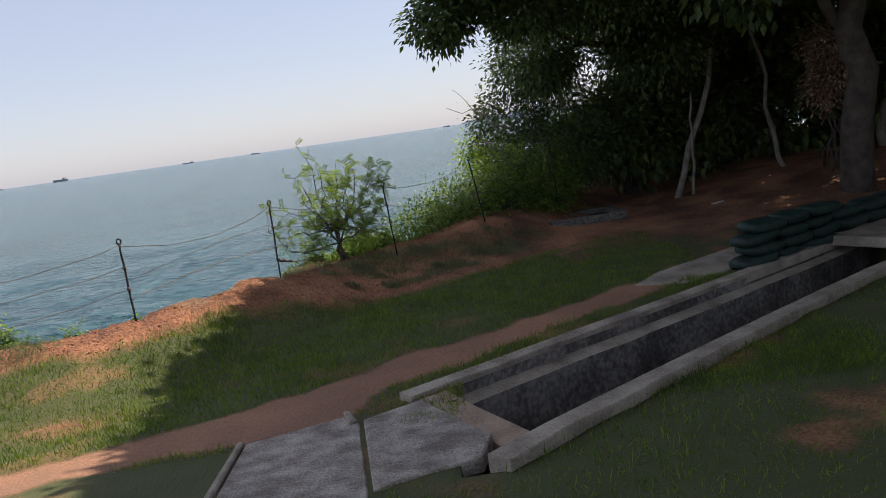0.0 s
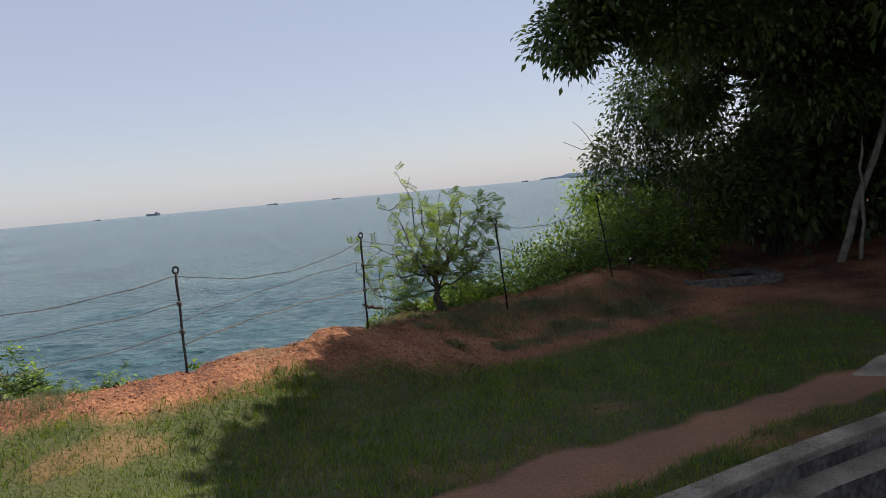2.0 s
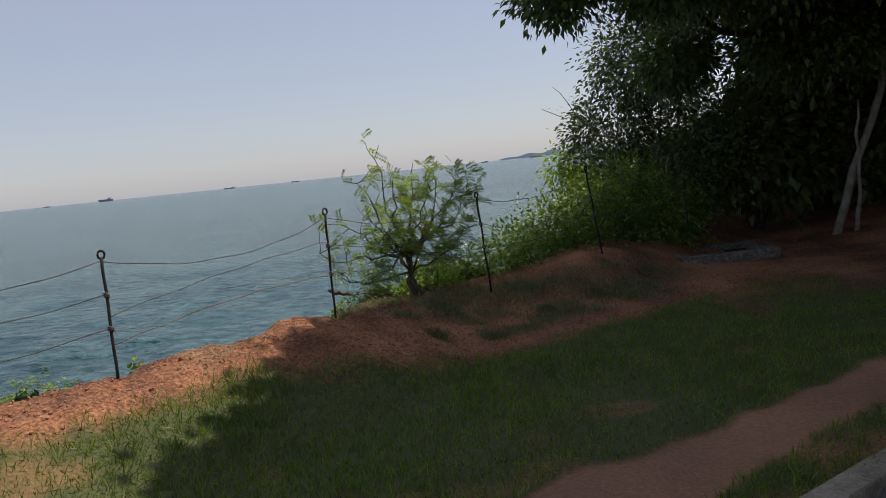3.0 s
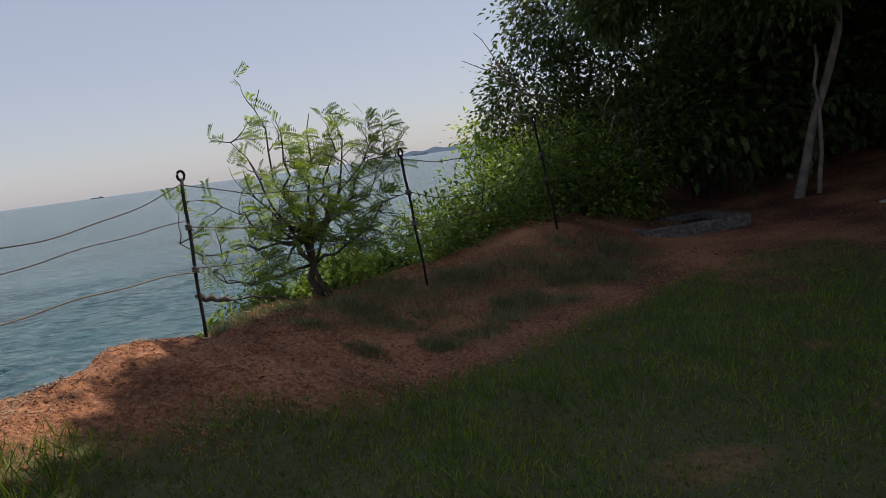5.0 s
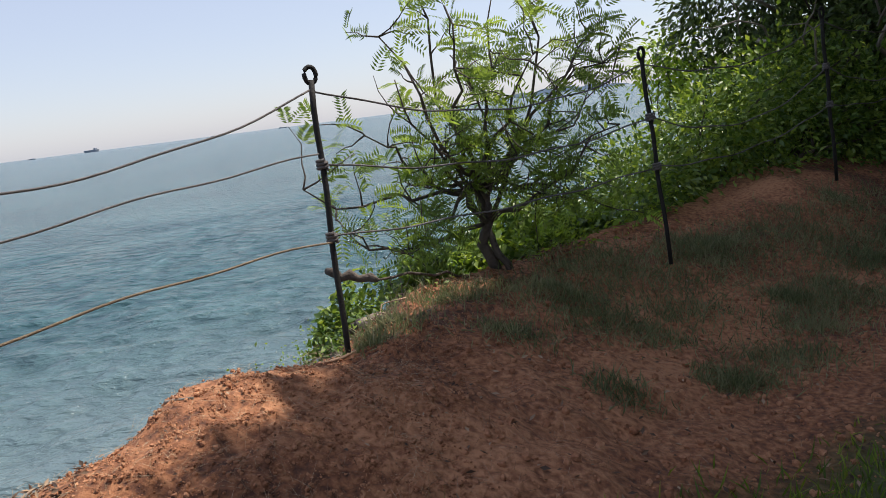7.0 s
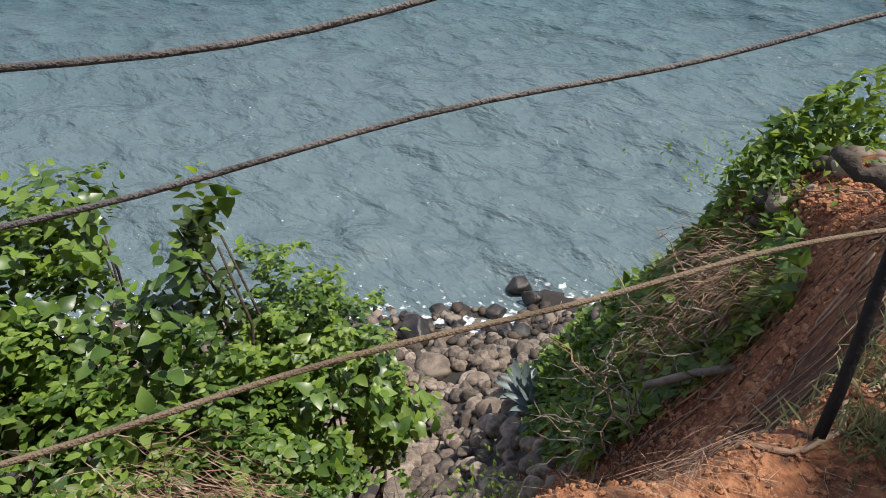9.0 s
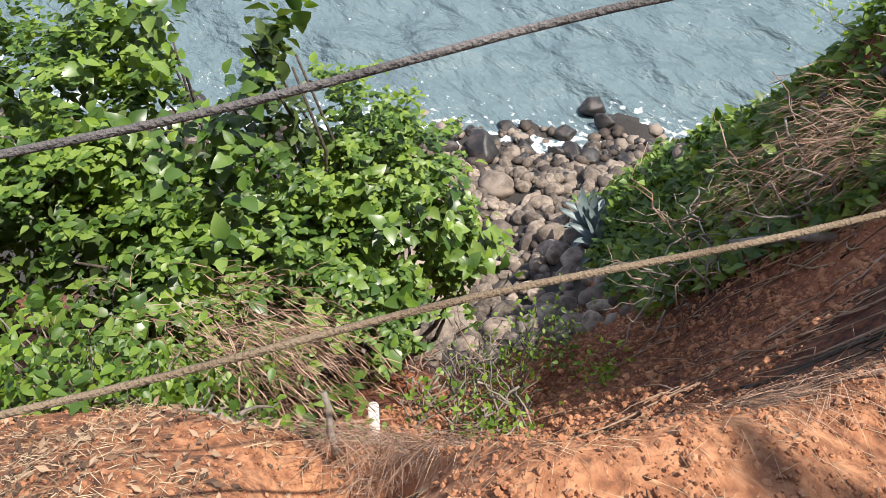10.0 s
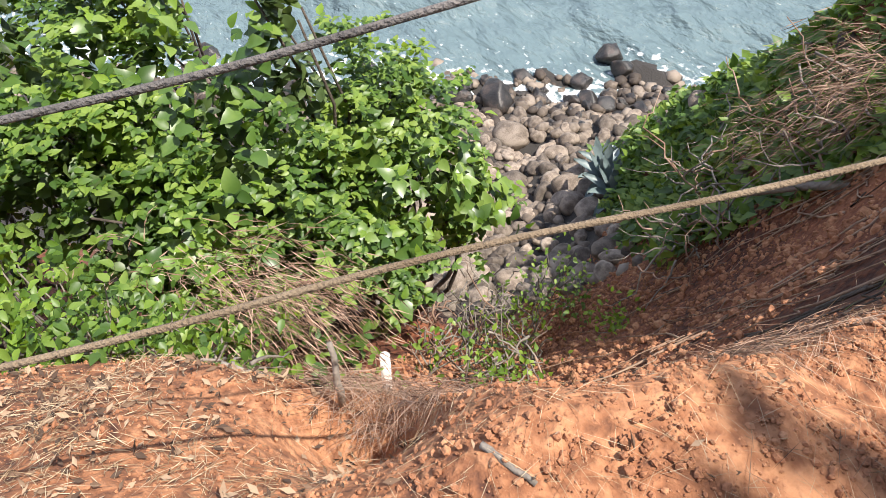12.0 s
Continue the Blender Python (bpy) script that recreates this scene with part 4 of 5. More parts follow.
dry_rocks, wet_rocks = [boulder_mesh(i) for i in range(6)], [boulder_mesh(i + 10, 3, 0.22) for i in range(4)]
for me_ in dry_rocks:
    me_.materials.append(M_STONE)
for me_ in wet_rocks:
    me_.materials.append(M_WETSTONE)
r3 = random.Random(8)
placed = []
for i in range(9000):
    if len(placed) >= 300:
        break
    q = r3.uniform(2.2, 7.5)
    p = r3.uniform(-0.5, 0.9) if q < 3.6 else r3.uniform(-1.3, 2.1)
    size = r3.choice((0.08, 0.09, 0.1, 0.11, 0.12, 0.13, 0.16, 0.21)) * r3.uniform(0.8, 1.2)
    if any((q - a) ** 2 + (p - b) ** 2 < (0.84 * (size + c)) ** 2 for a, b, c in placed):
        continue
    placed.append((q, p, size))
    x, y = shore_place(q, p)
    wet = q > 6.6 + r3.uniform(-0.3, 0.4)
    ob = new("boulder", r3.choice(wet_rocks if wet else dry_rocks))
    ob.matrix_world = pose(x, y, ground_z(x, y) + size * 0.25, r3.uniform(-25, 25), r3.uniform(-25, 25), r3.uniform(0, 360)) @ Matrix.Diagonal((size, size * r3.uniform(0.75, 1.1), size * r3.uniform(0.8, 1.2), 1))
    tagged(ob, "wet black boulder washed by the sea" if wet else "rounded grey-brown beach boulder lying among others", "boulder", "boulders on the beach")
for q, p, size in [(7.05, -0.3, 0.28), (7.3, 0.3, 0.15), (7.7, 0.9, 0.18), (7.7, 0.05, 0.17), (8.0, 1.5, 0.17), (7.3, 1.0, 0.2), (8.4, 1.3, 0.2), (7.3, -1.4, 0.15), (7.5, -2.2, 0.2), (7.6, -4.0, 0.3), (7.8, -4.8, 0.25)]:
    x, y = shore_place(q, p)
    ob = tagged(new("boulder", r3.choice(wet_rocks)), "large wet black boulder in the surf", "boulder", "boulders on the beach")
    ob.matrix_world = pose(x, y, max(ground_z(x, y), SEA - 0.15) + size * 0.4, 10, -8, 70 * q) @ Matrix.Diagonal((size, size, size * 1.2, 1))

# ---- turf ----
def turf_blades():
    g = np.random.default_rng(21)
    def keep(x, y):
        t, _ = turf_mask(x, y)
        paved = (x > -1.75) & (x < 0.2) & (y < 5.75) & (y > 2.5) & (y < line_y(PATH_LOW, x) + 0.1) & ((x + 1.7) * 0.1 + x < -0.4)
        return (g.random(len(x)) < t * 1.1) & ~in_drain(x, y) & ~paved
    A = scatter(130000, -6.5, 3.5, 5.2, 13, g, keep)
    B = scatter(45000, -2.5, 7, 1.5, 8.5, g, lambda x, y: keep(x, y) & (y < line_y(KERB_R, x) - 0.05) & (g.random(len(x)) < 0.75))
    P = np.concatenate([A, B])
    n = len(P)
    L = g.uniform(0.035, 0.10, n) * np.where(P[:, 0] < -2.6, 1.45, 1.0) * (0.8 + 0.4 * fbm(P[:, 0], P[:, 1], 2, 60))
    ob = leaves("turf", P - (0, 0, 0.008), g.normal(0, 0.42, (n, 3)) + (0, 0, 1), g.normal(0, 1, (n, 3)), L, 0.007, M_GRASS, droop=0.25, fold=0.05)
    return tagged(ob, "short patchy green lawn grass", "grass", kind="stuff")


turf_blades()


# ---- clutter on the bank and in the gully ----
def joined(name, pieces, mat, label, category, parent=None, kind="stuff", sides=4):
    ob = tubes(name, pieces, mat, parent, sides=sides)
    return tagged(ob, label, category, kind=kind)


def beach_gravel():
    """Smaller stones between the boulders and along the shore."""
    g = np.random.default_rng(33)
    base = boulder_mesh(40, 1)
    co = np.array([v.co[:] for v in base.vertices])
    tri = np.array([p.vertices[:] for p in base.polygons])
    V, Fc = [], []
    q, p = np.concatenate([g.uniform(2.2, 7.8, 1500), g.uniform(5.8, 7.4, 500)]), np.concatenate([g.uniform(-1.9, 2.6, 1500), g.uniform(-9, -1.5, 500)])
    x, y = shore_place(q, p)
    z = height(x, y)
    for i in range(len(x)):
        r = g.uniform(0.03, 0.085) * (1.5 if q[i] > 6 else 1)
        a = g.uniform(0, 6.28)
        rot = np.array(((math.cos(a), -math.sin(a), 0), (math.sin(a), math.cos(a), 0), (0, 0, 1)))
        Fc.append(tri + len(co) * i)
        V.append((co * (r, r * g.uniform(0.7, 1.1), r * 0.9)) @ rot.T + (x[i], y[i], z[i] + r * 0.2))
    ob = link_mesh("shore_stones", np.concatenate(V), np.concatenate(Fc).tolist(), M_STONE, smooth=True)
    return tagged(ob, "smaller grey and brown stones between the boulders", "stones", kind="stuff")


beach_gravel()


def clods():
    """Crumbs of red soil."""
    g = np.random.default_rng(34)
    bm = bmesh.new()
    bmesh.ops.create_icosphere(bm, subdivisions=1, radius=1)
    co = np.array([v.co[:] for v in bm.verts])
    tri = np.array([[v.index for v in f.verts] for f in bm.faces])
    bm.free()
    A = scatter(48000, -4.3, -2.1, 9.3, 11.3, g, lambda x, y: edge_distance(x, y) > -0.6)
    B = scatter(30000, -6, 2.6, 8, 13.8, g, lambda x, y: (edge_distance(x, y) > -0.3) & (y > line_y(BANK_FOOT, x) - 0.3) & ((x > -2.4) | (y < 9.3)))
    C = scatter(30000, -4.4, -2.2, 10.6, 13.5, g, lambda x, y: edge_distance(x, y) < -0.3)
    P = np.concatenate([A, B, C])
    n = len(P)
    r = 0.0025 + 0.0095 * g.random(n) ** 6
    r[:len(A)] *= g.uniform(0.4, 0.62, len(A)) * np.where(A[:, 0] > -3.25, 1.35, 1.0)
    r[len(A):len(A) + len(B)] *= g.uniform(1.1, 1.9, len(B))
    r[len(A) + len(B):] *= g.uniform(1.0, 2.4, n - len(A) - len(B))
    k = g.uniform(0.65, 1.25, (n, len(co), 1))
    V = (co[None] * k * r[:, None, None] + P[:, None] + np.array((0, 0, 0.2)) * r[:, None, None]).reshape(-1, 3)
    Fc = (tri[None] + (np.arange(n) * len(co))[:, None, None]).reshape(-1, 3)
    ob = link_mesh("soil_crumbs", V, Fc.tolist(), M_CLOD)
    return tagged(ob, "crumbs and clods of orange-red soil", "soil", kind="stuff")


clods()


def strands(name, n, area, keep, mat, label, length=(0.02, 0.1), radius=0.0012, lift=0.02, seed=1, flat=0.25):
    """Loose thin straws lying on the ground, each a bent sliver."""
    g = np.random.default_rng(seed)
    P = scatter(n, *area, g, keep)
    n = len(P)
    a = g.uniform(0, 6.28, n)
    d = np.stack([np.cos(a), np.sin(a), np.zeros(n)], 1)
    L = g.uniform(*length, n)
    ax = P[:, :2] + d[:, :2] * L[:, None] * 0.5
    bx = P[:, :2] + d[:, :2] * L[:, None]
    end = height(bx[:, 0], bx[:, 1])
    axis = np.stack([bx[:, 0] - P[:, 0], bx[:, 1] - P[:, 1], end - P[:, 2]], 1) + g.normal(0, 0.02, (n, 3))
    ob = leaves(name, P + np.stack([0 * a, 0 * a, g.random(n) * lift + 0.004], 1), axis, g.normal(0, 0.4, (n, 3)) + (0, 0, 1), L, radius * 1.0, mat, fold=-0.3, droop=g.uniform(0, flat))
    return tagged(ob, label, "straw", kind="stuff")


on_mound = lambda x, y: (edge_distance(x, y) > -0.75) & (x < -2.2)
strands("straw", 9000, (-4.5, -2.2, 9.2, 11.2), lambda x, y: on_mound(x, y) & (fbm(x * 2.5, y * 2.5, 2, 77) > -0.25), M_DRY, "scattered pale dry straw on the red soil", radius=0.0008, seed=51)
strands("straw", 11000, (-4.5, -3.2, 9.1, 10.3), lambda x, y: on_mound(x, y) & (fbm(x * 5, y * 5, 2, 79) > -0.35), M_DRY, "matted pale dry straw over the red soil", (0.015, 0.07), radius=0.0016, lift=0.01, seed=56)
strands("straw", 15000, (-2.8, 2.0, 9.0, 13.5), lambda x, y: (edge_distance(x, y) > -0.2) & (y > line_y(BANK_FOOT, x)), M_LITTER, "scattered brown straw on the bare bank", (0.03, 0.13), seed=52)
pile = lambda cx, cy, r: (lambda x, y: (x - cx) ** 2 + (y - cy) ** 2 < r * r)
strands("straw_heap", 9000, (-3.7, -3.1, 10.1, 10.7), pile(-3.4, 10.39, 0.2), M_DRYFROND, "heap of matted dry grass in the gully", (0.05, 0.17), lift=0.12, seed=53)
strands("straw_heap", 5000, (-3.3, -2.5, 10.5, 11.2), pile(-2.9, 10.84, 0.17), M_DRYFROND, "heap of matted dry grass below the bank", (0.05, 0.16), lift=0.1, seed=54)


def dead_leaves():
    g = np.random.default_rng(60)
    P = np.concatenate([scatter(2600, -4.4, -3.1, 9.2, 10.25, g, lambda x, y: on_mound(x, y) & (fbm(x * 3, y * 3, 2, 61) > -0.2)), scatter(9000, 1.5, 14, 11.5, 20, g, lambda x, y: edge_distance(x, y) > 0.5), scatter(4200, -6, 3, 8.5, 13.8, g, lambda x, y: (edge_distance(x, y) > 0) & (y > line_y(BANK_FOOT, x) - 0.4))])
    n = len(P)
    L = g.uniform(0.012, 0.04, n)
    L[P[:, 0] < -2.2] *= 0.72
    ob = leaves("dead_leaves", P + (0, 0, 0.012), g.normal(0, 1, (n, 3)) * (1, 1, 0.25), g.normal(0, 0.4, (n, 3)) + (0, 0, 1), L, L * 0.42, M_LITTER, fold=0.35, droop=-0.2)
    return tagged(ob, "curled brown dead leaves lying on the soil", "leaf litter", kind="stuff")


dead_leaves()


def frond_bunch(place, lean, n, length, mat, label, seed):
    """A hanging bunch of dead grass stems."""
    g = np.random.default_rng(seed)
    P, A, L = [], [], []
    for _ in range(n):
        d = unit(np.array(lean) + g.normal(0, 0.24, 3))
        p = np.array(place) + g.normal(0, 0.09, 3)
        l = length * g.uniform(0.5, 1.1)
        for k in range(4):
            P.append(p), A.append(d), L.append(l * 0.3)
            p = p + d * l * 0.27
            d = unit(d + np.array((0, 0, -0.5)))
    ob = leaves("dead_grass", np.array(P), np.array(A), g.normal(0, 1, (len(P), 3)), np.array(L), 0.004, mat, fold=0.1)
    return tagged(ob, label, "dry grass", "dead grass bunches")


def tangle(place, size, n, label, seed):
    """Wiry bare twigs, crossing at random."""
    g = np.random.default_rng(seed)
    ob = thing("twig_tangle", (0, 0, 0), label, "dead shrub", "dead shrubs in the gully")
    for i in range(n):
        a = np.array(place) + g.normal(0, 0.35, 3) * size
        b = a + unit(g.normal(size=3) + (0, 0, 0.3)) * size * g.uniform(0.6, 1.3)
        tubes("twig", [(wander(a, b, 8, 0.16, seed * 50 + i), np.linspace(0.007, 0.002, 8))], M_PALEBARK if i % 3 else M_DRYFROND, ob, sides=4)


for i, (x, y, sz0) in enumerate([(-4.25, 11.35, 0.4), (-4.5, 11.7, 0.45), (-3.75, 11.2, 0.3), (-3.45, 12.4, 0.4), (-3.2, 12.75, 0.4), (-3.6, 12.9, 0.4)]):
    tangle((x, y, ground_z(x, y) + 0.12), sz0, 48, "tangled bare grey twigs of a dead shrub", 200 + i)
DRYG = "drooping bunch of brown dead grass on the gully side"
for i, (p, lean, n, ln) in enumerate([((-4.21, 10.29, -0.78), (0.5, 0.2, 0.25), 190, 0.34), ((-4.06, 10.43, -0.85), (0.5, 0.15, 0.2), 190, 0.34), ((-3.98, 10.26, -0.95), (0.35, 0.1, 0.1), 90, 0.3), ((-3.83, 10.25, -1.02), (0.3, 0.1, 0.1), 90, 0.26), ((-4.33, 10.02, -0.72), (0.1, 0.2, 0.4), 50, 0.16),
                                      ((-3.15, 12.81, -1.05), (-0.5, -0.5, 0.3), 120, 0.4), ((-3.2, 13.0, -1.0), (-0.5, -0.5, 0.35), 110, 0.4), ((-3.35, 12.75, -1.4), (-0.5, -0.4, 0.3), 90, 0.36), ((-2.95, 12.6, -0.85), (-0.5, -0.4, 0.3), 120, 0.4)]):
    frond_bunch(p, lean, n, ln, M_DRYFROND, DRYG, 70 + i)


M_ROOT = material("bare_root", [(0.2, 0.12, 0.08), (0.42, 0.29, 0.2)], 6, 0.9, 0.4, 60)


def roots():
    g = np.random.default_rng(80)
    for i in range(44):
        x0, y0 = g.uniform(-3.4, -2.4), g.uniform(11.4, 13.2)
        x1, y1 = x0 - g.uniform(0.1, 0.6), y0 + g.uniform(-0.5, 0.5)
        t = np.linspace(0, 1, 10)
        x = x0 + (x1 - x0) * t + 0.11 * np.cumsum(g.normal(0, 0.5, 10)) / 2
        y = y0 + (y1 - y0) * t + 0.11 * np.cumsum(g.normal(0, 0.5, 10)) / 2
        z = height(x, y) + 0.012 + 0.05 * g.random() * np.sin(t * 3.1)
        ob = tubes("root", [(np.stack([x, y, z], 1), np.linspace(g.uniform(0.002, 0.006), 0.0015, 10))], M_ROOT, sides=6)
        tagged(ob, "thin bare root trailing over the red gully wall", "root", "roots on the gully wall")


roots()


def long_roots():
    """Bare roots running along the gully wall from the bank down to its floor."""
    g = np.random.default_rng(83)
    for i in range(15):
        a = np.array((g.uniform(-2.9, -2.25), g.uniform(11.3, 13.0)))
        b = np.array((a[0] - g.uniform(0.4, 1.1), a[1] - g.uniform(-0.15, 1.0)))
        t = np.linspace(0, 1, 18)[:, None]
        line = a * (1 - t) + b * t + 0.075 * np.cumsum(g.normal(0, 0.5, (18, 2)), 0)
        z = height(line[:, 0], line[:, 1]) + 0.006
        r = g.uniform(0.003, 0.009)
        ob = tubes("root", [(np.column_stack([line, z]), np.linspace(r, r * 0.4, 18))], M_ROOT if i % 2 else M_BARK, sides=6)
        tagged(ob, "long bare root running along the red gully wall", "root", "roots on the gully wall")


long_roots()


def agave(place, size, seed):
    g = np.random.default_rng(seed)
    ob = thing("agave", place, "blue-green agave rosette growing above the beach", "agave", "agaves above the beach")
    for i in range(16):
        a, e = i * 2.4, 0.25 + 0.07 * i
        n = 7
        t = np.linspace(0, 1, n)
        out = np.array((math.cos(a), math.sin(a), 0))
        mid = out[None] * (t * size * math.cos(e))[:, None] + np.array((0, 0, 1))[None] * (t * size * math.sin(e) - 0.25 * size * t ** 3 * (e < 0.8))[:, None]
        side = np.array((-math.sin(a), math.cos(a), 0))
        w = size * 0.12 * np.sin(np.pi * (0.12 + 0.86 * t)) ** 0.7
        V = np.concatenate([mid + side * w[:, None] + (0, 0, 0.03), mid, mid - side * w[:, None] + (0, 0, 0.03)])
        Fc = [(k, k + 1, n + k + 1, n + k) for k in range(n - 1)] + [(n + k, n + k + 1, 2 * n + k + 1, 2 * n + k) for k in range(n - 1)]
        link_mesh("blade", V, Fc, M_AGAVE, ob, smooth=True)


M_AGAVE = material("agave_blade", [(0.09, 0.125, 0.125), (0.18, 0.23, 0.235)], 3, 0.45, 0.1, 30)
for k, (x, y, sz) in enumerate([(-5.0, 14.2, 0.4), (-4.65, 13.75, 0.36), (-5.3, 14.7, 0.36)]):
    agave((x, y, ground_z(x, y) + 0.05), sz, 90 + k)

pipe = tubes("pipe", [([(-3.88, 10.58, -1.95), (-3.9, 10.61, -1.75), (-3.92, 10.65, -1.4)], 0.021)], M_PIPE, sides=12)
tagged(pipe, "short upright white plastic pipe in the gully", "pipe")
for a, b, r, lab in [((-3.42, 10.2, -0.32), (-3.47, 10.24, -0.16), 0.009, "short pale broken stick standing in soil"), ((-3.02, 10.2, ground_z(-3.02, 10.2) + 0.004), (-2.93, 10.21, ground_z(-2.93, 10.21) + 0.004), 0.006, "short brown stick lying on the bank"),
                     ((-2.55, 12.55, -0.75), (-3.35, 12.35, -1.45), 0.028, "bare dead branch leaning over the gully"), ((-3.9, 10.2, -0.75), (-3.72, 10.05, -0.3), 0.005, "thin pale stem leaning from the bank")]:
    tagged(tubes("stick", [(wander(a, b, 6, 0.05, 5), np.linspace(r, r * 0.7, 6))], M_PALEBARK, sides=7), lab, "stick")

# dead wood beside the small tree
log = tubes("dead_branch", [(wander((-2.84, 11.92, 0.17), (-2.56, 11.86, 0.1), 7, 0.14, 4), np.array((0.018, 0.03, 0.022, 0.03, 0.02, 0.024, 0.012))), (wander((-2.6, 11.86, 0.1), (-2.1, 12.6, -0.12), 7, 0.08, 5), np.linspace(0.007, 0.01, 7))], M_BARK, sides=8)
tagged(log, "dark dead branch lying out over the cliff edge", "branch")
for i, (a, b) in enumerate([((1.9, 17.5, 1.6), (0.3, 16.3, 2.3)), ((1.8, 17.3, 1.2), (0.5, 16.0, 1.45)), ((2.0, 16.5, 0.9), (1.0, 15.2, 1.3)), ((2.4, 16, 0.9), (1.6, 14.9, 1.5))]):
    tagged(tubes("bare_branch", [(wander(a, b, 9, 0.14, 60 + i), np.linspace(0.025, 0.005, 9)), (wander((np.array(a) + b) / 2, np.array(b) + (0.2, -0.1, 0.35), 6, 0.12, 70 + i), np.linspace(0.012, 0.004, 6))], M_PALEBARK, sides=5), "bare grey branch sticking out of the shrubs", "branch", "bare branches")

# old square well at the grove's edge
well = thing("well", (0, 0, 0), "low square concrete well rim round a black sheet", "well")
wz = ground_z(2.5, 14.9) - 0.09
for a, b in (((2.1, 14.7), (3.6, 14.9)), ((3.6, 14.9), (3.5, 15.9)), ((3.5, 15.9), (2.0, 15.7)), ((2.0, 15.7), (2.1, 14.7))):
    part("rim", sweep_box([(*a, wz + 0.2), (*b, wz + 0.2)], 0.16, 0.35), M_DARKCONC, well)
# black sheet over the ground stands in for the well's shaded depth
bm = bmesh.new()
bm.faces.new([bm.verts.new(v) for v in ((2.1, 14.7, wz + 0.1), (3.6, 14.9, wz + 0.1), (3.5, 15.9, wz + 0.1), (2.0, 15.7, wz + 0.1))])
part("shade_sheet", bm, M_IRON, well, "black sheet standing in for shade inside the rim")
card = part("litter", prism([(5.3, 14.5), (5.55, 14.56), (5.52, 14.66), (5.27, 14.6)], 0.02, 0.03), M_PIPE)
tagged(card, "small pale scrap lying on the ground", "litter")
shrub((8.2, 15.3), [(8.1, 15.2, 2.5, 0.4), (8.2, 15.2, 2.0, 0.42), (8.05, 15.25, 1.55, 0.35)], 0.09, 7000, M_DRYFROND, "sunlit shrub with dry brown leaves", 99)

# tufts along the fence
def tufts():
    g = np.random.default_rng(101)
    P = []
    spots = [(-2.45, 11.3, 0.2), (-2.2, 11.9, 0.3), (-1.7, 12.2, 0.35), (-1.2, 12.5, 0.4), (-0.6, 12.7, 0.45), (-0.2, 13.1, 0.45), (0.3, 13.4, 0.4), (-1.3, 12.9, 0.4), (-2.5, 11.05, 0.1), (0.9, 13.2, 0.5), (1.5, 14.0, 0.5), (0.4, 12.9, 0.4), (-0.9, 12.1, 0.3), (-4.5, 8.75, 0.2), (-5.0, 8.4, 0.3), (-4.9, 8.1, 0.35), (-1.9, 11.3, 0.18), (-1.2, 11.7, 0.22), (-1.5, 10.9, 0.14), (-0.3, 11.9, 0.25), (0.3, 12.2, 0.25), (1.0, 12.8, 0.3), (-0.9, 11.2, 0.14)]
    for _ in range(13):
        x = g.uniform(-2.4, 1.4)
        spots.append((x, line_y(BANK_FOOT, x) + g.uniform(0.6, 2.2), g.uniform(0.08, 0.3)))
    spots = [p for p in spots if edge_distance(np.array([p[0]]), np.array([p[1]]))[0] > -0.1]
    for x, y, r in spots:
        n = int(3000 * r)
        px, py = x + g.normal(0, r * 0.55, n), y + g.normal(0, r * 0.45, n)
        P.append(np.stack([px, py, height(px, py)], 1))
    P = np.concatenate(P)
    n = len(P)
    ob = leaves("grass_tufts", P - (0, 0, 0.01), g.normal(0, 0.55, (n, 3)) + (0, 0, 1), g.normal(0, 1, (n, 3)), g.uniform(0.03, 0.11, n), 0.0055, M_TUFT, droop=0.3, fold=0.05)
    return tagged(ob, "thin grey-green grass tufts along the rope fence", "grass", kind="stuff")


M_TUFT = leaf_material("grey_grass", [(0.09, 0.12, 0.05), (0.15, 0.18, 0.08), (0.25, 0.25, 0.13)], 0.3, 0.6)
tufts()


def weed(place, n, size, seed, mat):
    g = np.random.default_rng(seed)
    x, y = place
    z = ground_z(x, y)
    ob = thing("weed", (x, y, z), "small leafy green weed on the cliff edge", "weed", "weeds on the cliff edge")
    P = g.normal(0, 1, (n, 3)) * (size, size, size * 0.5) + (0, 0, size * 0.9)
    P[:, 2] = np.abs(P[:, 2])
    leaves("foliage", P, g.normal(0, 1, (n, 3)) + (0, 0, 0.5), g.normal(0, 0.4, (n, 3)) + (0, 0, 1), g.uniform(0.025, 0.055, n), 0.024, mat, ob)
    for j in range(5):
        tubes("stem", [(wander((0, 0, -0.03), P[j * 7], 5, 0.1, seed + j), np.linspace(0.004, 0.0015, 5))], M_PALEBARK, ob, sides=4)


for i, (x, y, n, sz_) in enumerate([(-4.75, 9.0, 160, 0.12), (-5.2, 8.8, 140, 0.12), (-4.3, 9.9, 220, 0.12), (-4.1, 10.15, 260, 0.14), (-3.75, 10.35, 160, 0.1), (-4.6, 9.75, 260, 0.15), (-5.0, 9.5, 260, 0.16), (-3.6, 11.0, 150, 0.12), (-3.9, 11.3, 150, 0.14), (-4.3, 11.9, 200, 0.16), (-4.0, 12.2, 160, 0.14), (-3.55, 11.9, 120, 0.1), (-3.1, 13.2, 220, 0.18), (-3.45, 13.7, 220, 0.18), (-2.5, 12.3, 160, 0.14)]):
    weed((x, y), n, sz_, 120 + i, M_LIGHTLEAF if i % 2 else M_CREEPER)

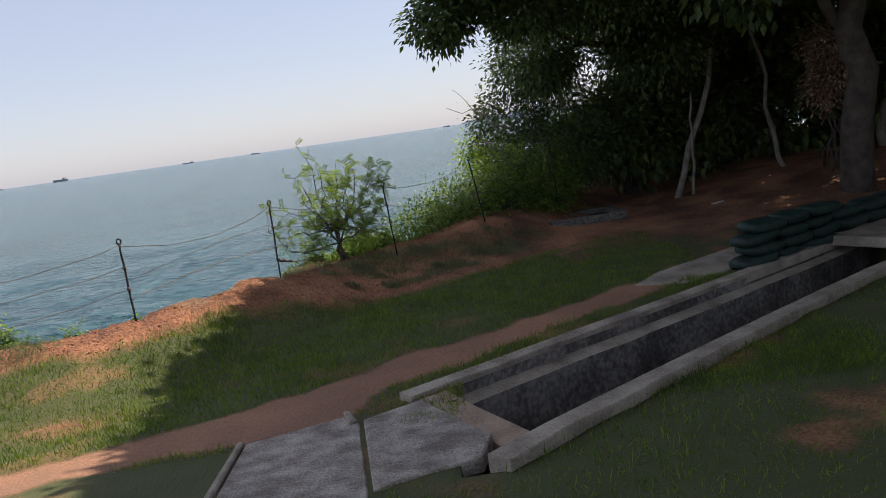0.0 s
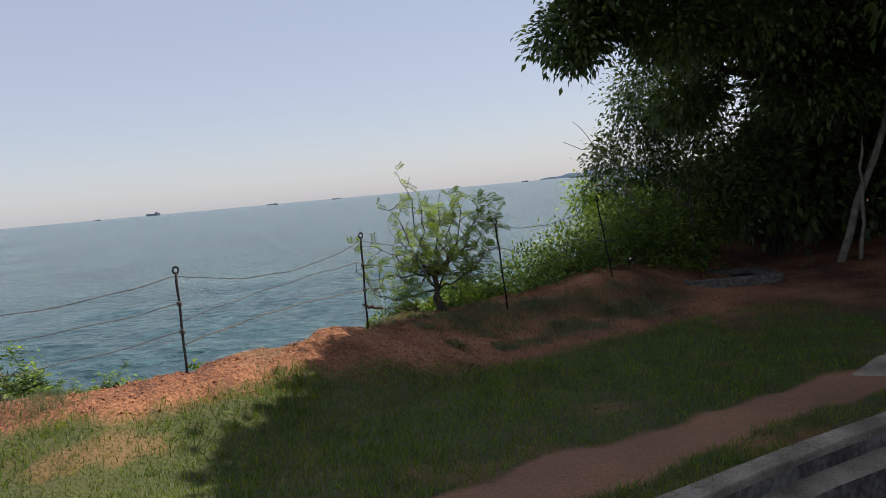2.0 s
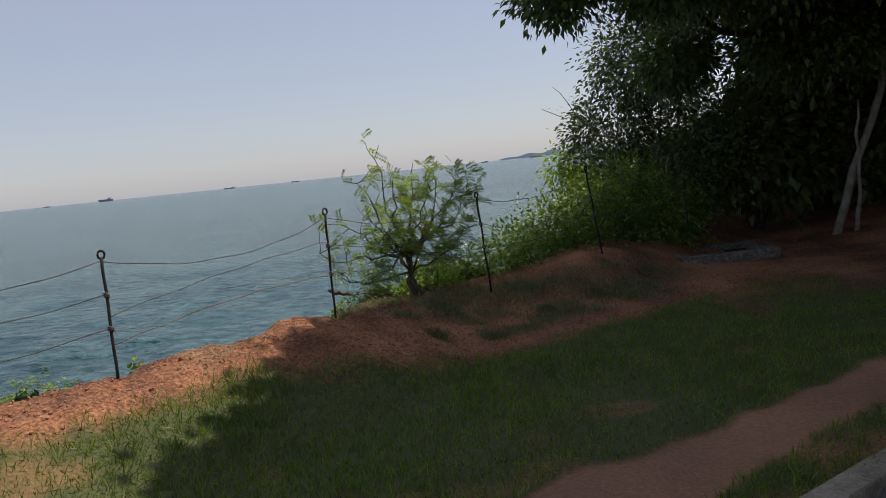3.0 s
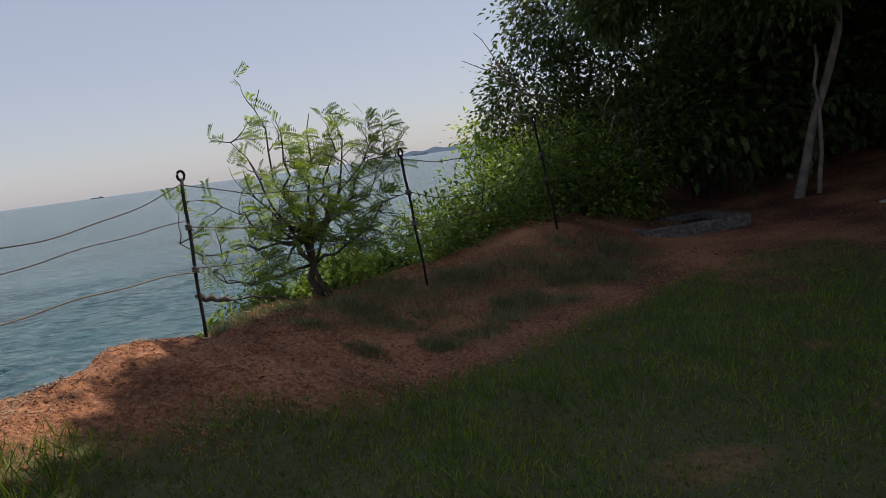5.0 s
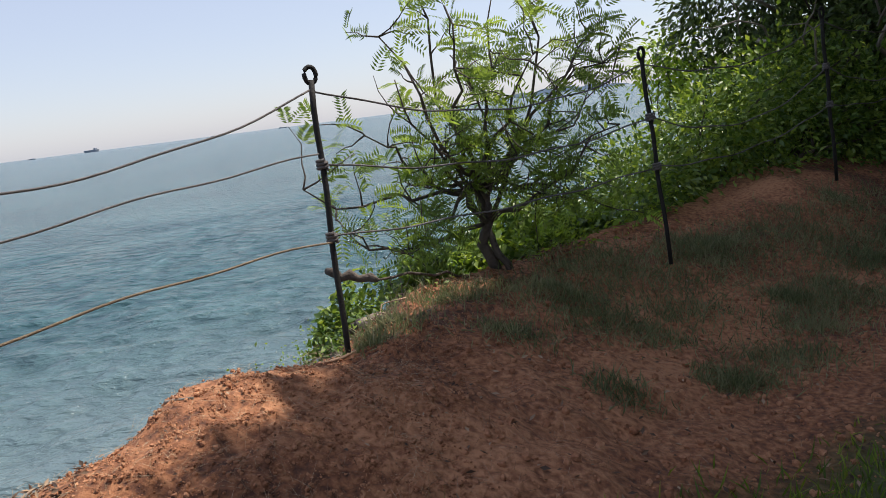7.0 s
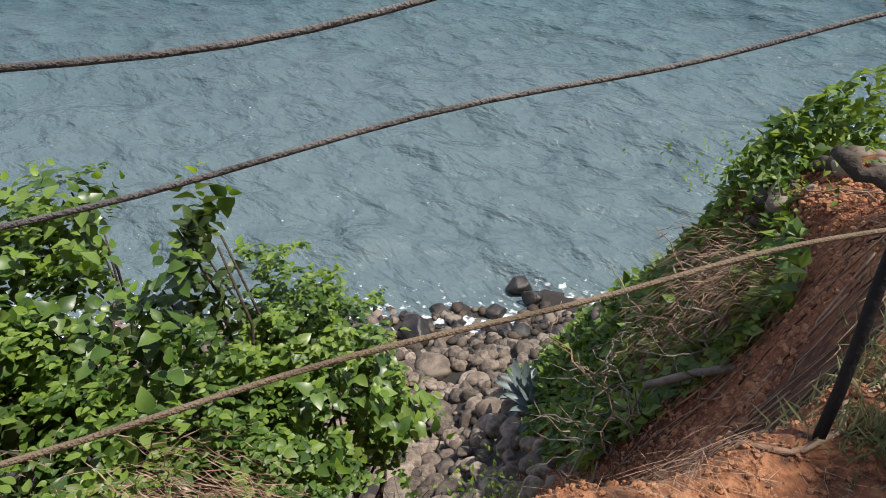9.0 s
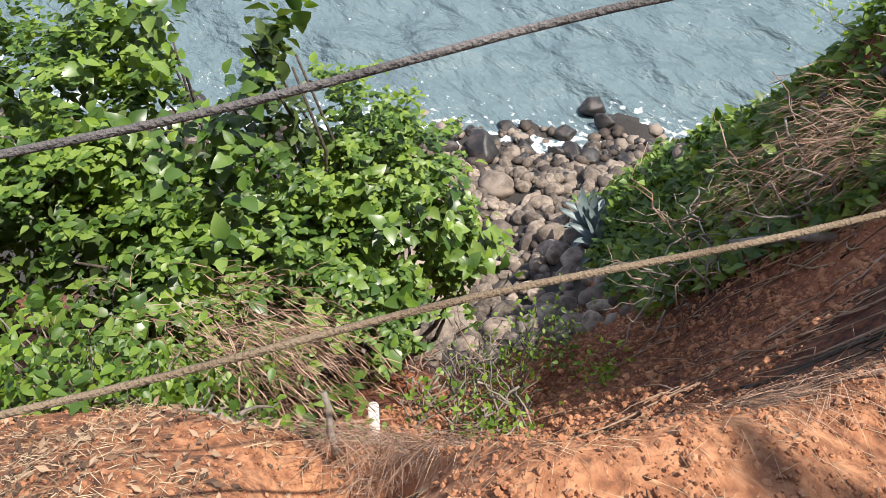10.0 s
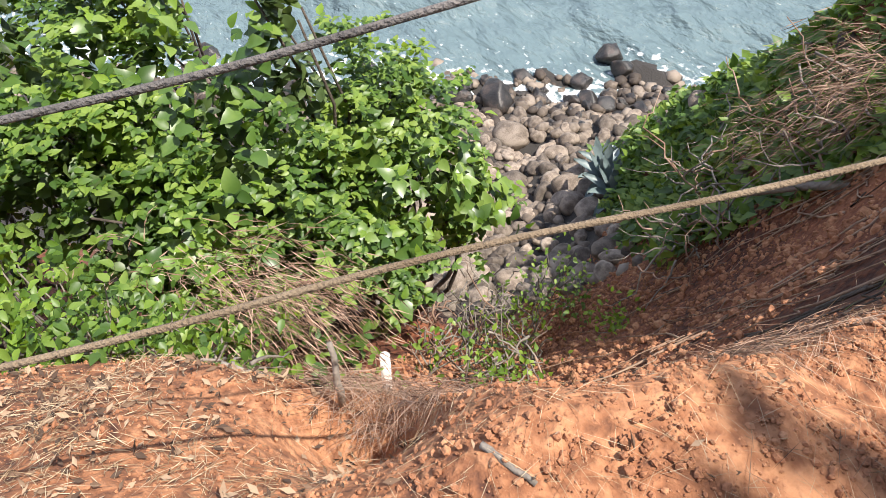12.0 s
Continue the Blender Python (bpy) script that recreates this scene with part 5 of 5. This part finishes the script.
def lip_weed(place, n, size, seed, mat):
    """A leggy weed rooted on the slope whose leaves reach above the lip of the bank."""
    g = np.random.default_rng(seed)
    x, y, z = place
    foot = ground_z(x, y)
    ob = thing("weed", (x, y, foot), "leggy green weed leaning out from the bank", "weed", "weeds below the bank")
    P = g.normal(0, 1, (n, 3)) * (size, size, size * 0.7) + (0, 0, z - foot)
    for j in range(9):
        tubes("stem", [(wander((g.normal(0, 0.03), g.normal(0, 0.03), -0.04), P[j * 5], 6, 0.08, seed + j), np.linspace(0.006, 0.002, 6))], M_PALEBARK, ob, sides=4)
    L = g.uniform(0.022, 0.048, n)
    leaves("foliage", P, g.normal(0, 0.7, (n, 3)) + (0.3, -0.3, 0), g.normal(0, 0.35, (n, 3)) + (0, 0, 1), L, L * 0.55, mat, ob, ovate=True)


for i, (x, y, z) in enumerate([(-4.15, 9.78, -0.36), (-4.1, 9.87, -0.42), (-4.02, 9.96, -0.45), (-3.95, 10.02, -0.5), (-3.85, 10.06, -0.52), (-3.77, 10.08, -0.55), (-3.7, 10.07, -0.6), (-4.3, 9.7, -0.35), (-4.25, 9.95, -0.5), (-4.45, 9.8, -0.5)]):
    lip_weed((x, y, z), 130, 0.085, 300 + i, M_CREEPER if i % 3 else M_LIGHTLEAF)
for i, (x, y, z) in enumerate([(-4.2, 12.2, -2.75), (-4.05, 11.85, -2.6), (-3.75, 11.2, -2.1), (-3.95, 10.9, -1.9)]):
    lip_weed((x, y, z), 60, 0.13, 330 + i, M_LIGHTLEAF)

# ---- far off on the sea ----
def ship(x, y, length, high, tower):
    ob = thing("cargo_ship", (x, y, SEA), "distant hazy cargo ship on the horizon", "ship", "ships on the horizon")
    bm = bmesh.new()
    bmesh.ops.create_cube(bm, size=1, matrix=Matrix.Translation((0, 0, high / 2)) @ Matrix.Diagonal((length, 20, high, 1)))
    for v in bm.verts:
        if v.co.z < 1:
            v.co.x *= 0.9
    part("hull", bm, M_SHIP, ob)
    bm = bmesh.new()
    bmesh.ops.create_cube(bm, size=1, matrix=Matrix.Translation((length * tower, 0, high * 1.3)) @ Matrix.Diagonal((length * 0.13, 16, high * 0.8, 1)))
    part("bridge", bm, M_SHIP, ob)


for x, y, ln, hg, tw in [(-1570, 3000, 66, 15, 0.3), (-1035, 3000, 52, 7, 0.3), (-756, 3000, 40, 6, -0.3), (35, 3000, 34, 7, 0.2), (250, 3000, 80, 8, 0.38), (-1830, 3000, 30, 5, 0.2)]:
    ship(x, y, ln * 0.85, hg * 0.6, tw)
V, Fc = [], []
for i in range(41):
    x = 150 + i * 22
    V += [(x, 4700, SEA), (x, 4700, SEA + 4 + 34 * math.sin(math.pi * i / 40) ** 0.8 * (0.75 + 0.25 * math.sin(i * 0.9)))]
Fc = [(2 * i, 2 * i + 2, 2 * i + 3, 2 * i + 1) for i in range(40)]
# sea haze painted in as a flat pale blue island colour
M_ISLE = material("hazy_island", [(0.5, 0.56, 0.64), (0.54, 0.6, 0.68)], 0.01, 1.0, 0)
tagged(link_mesh("backdrop", V, Fc, M_ISLE), "low hazy island far across the sea", "island", kind="structure")
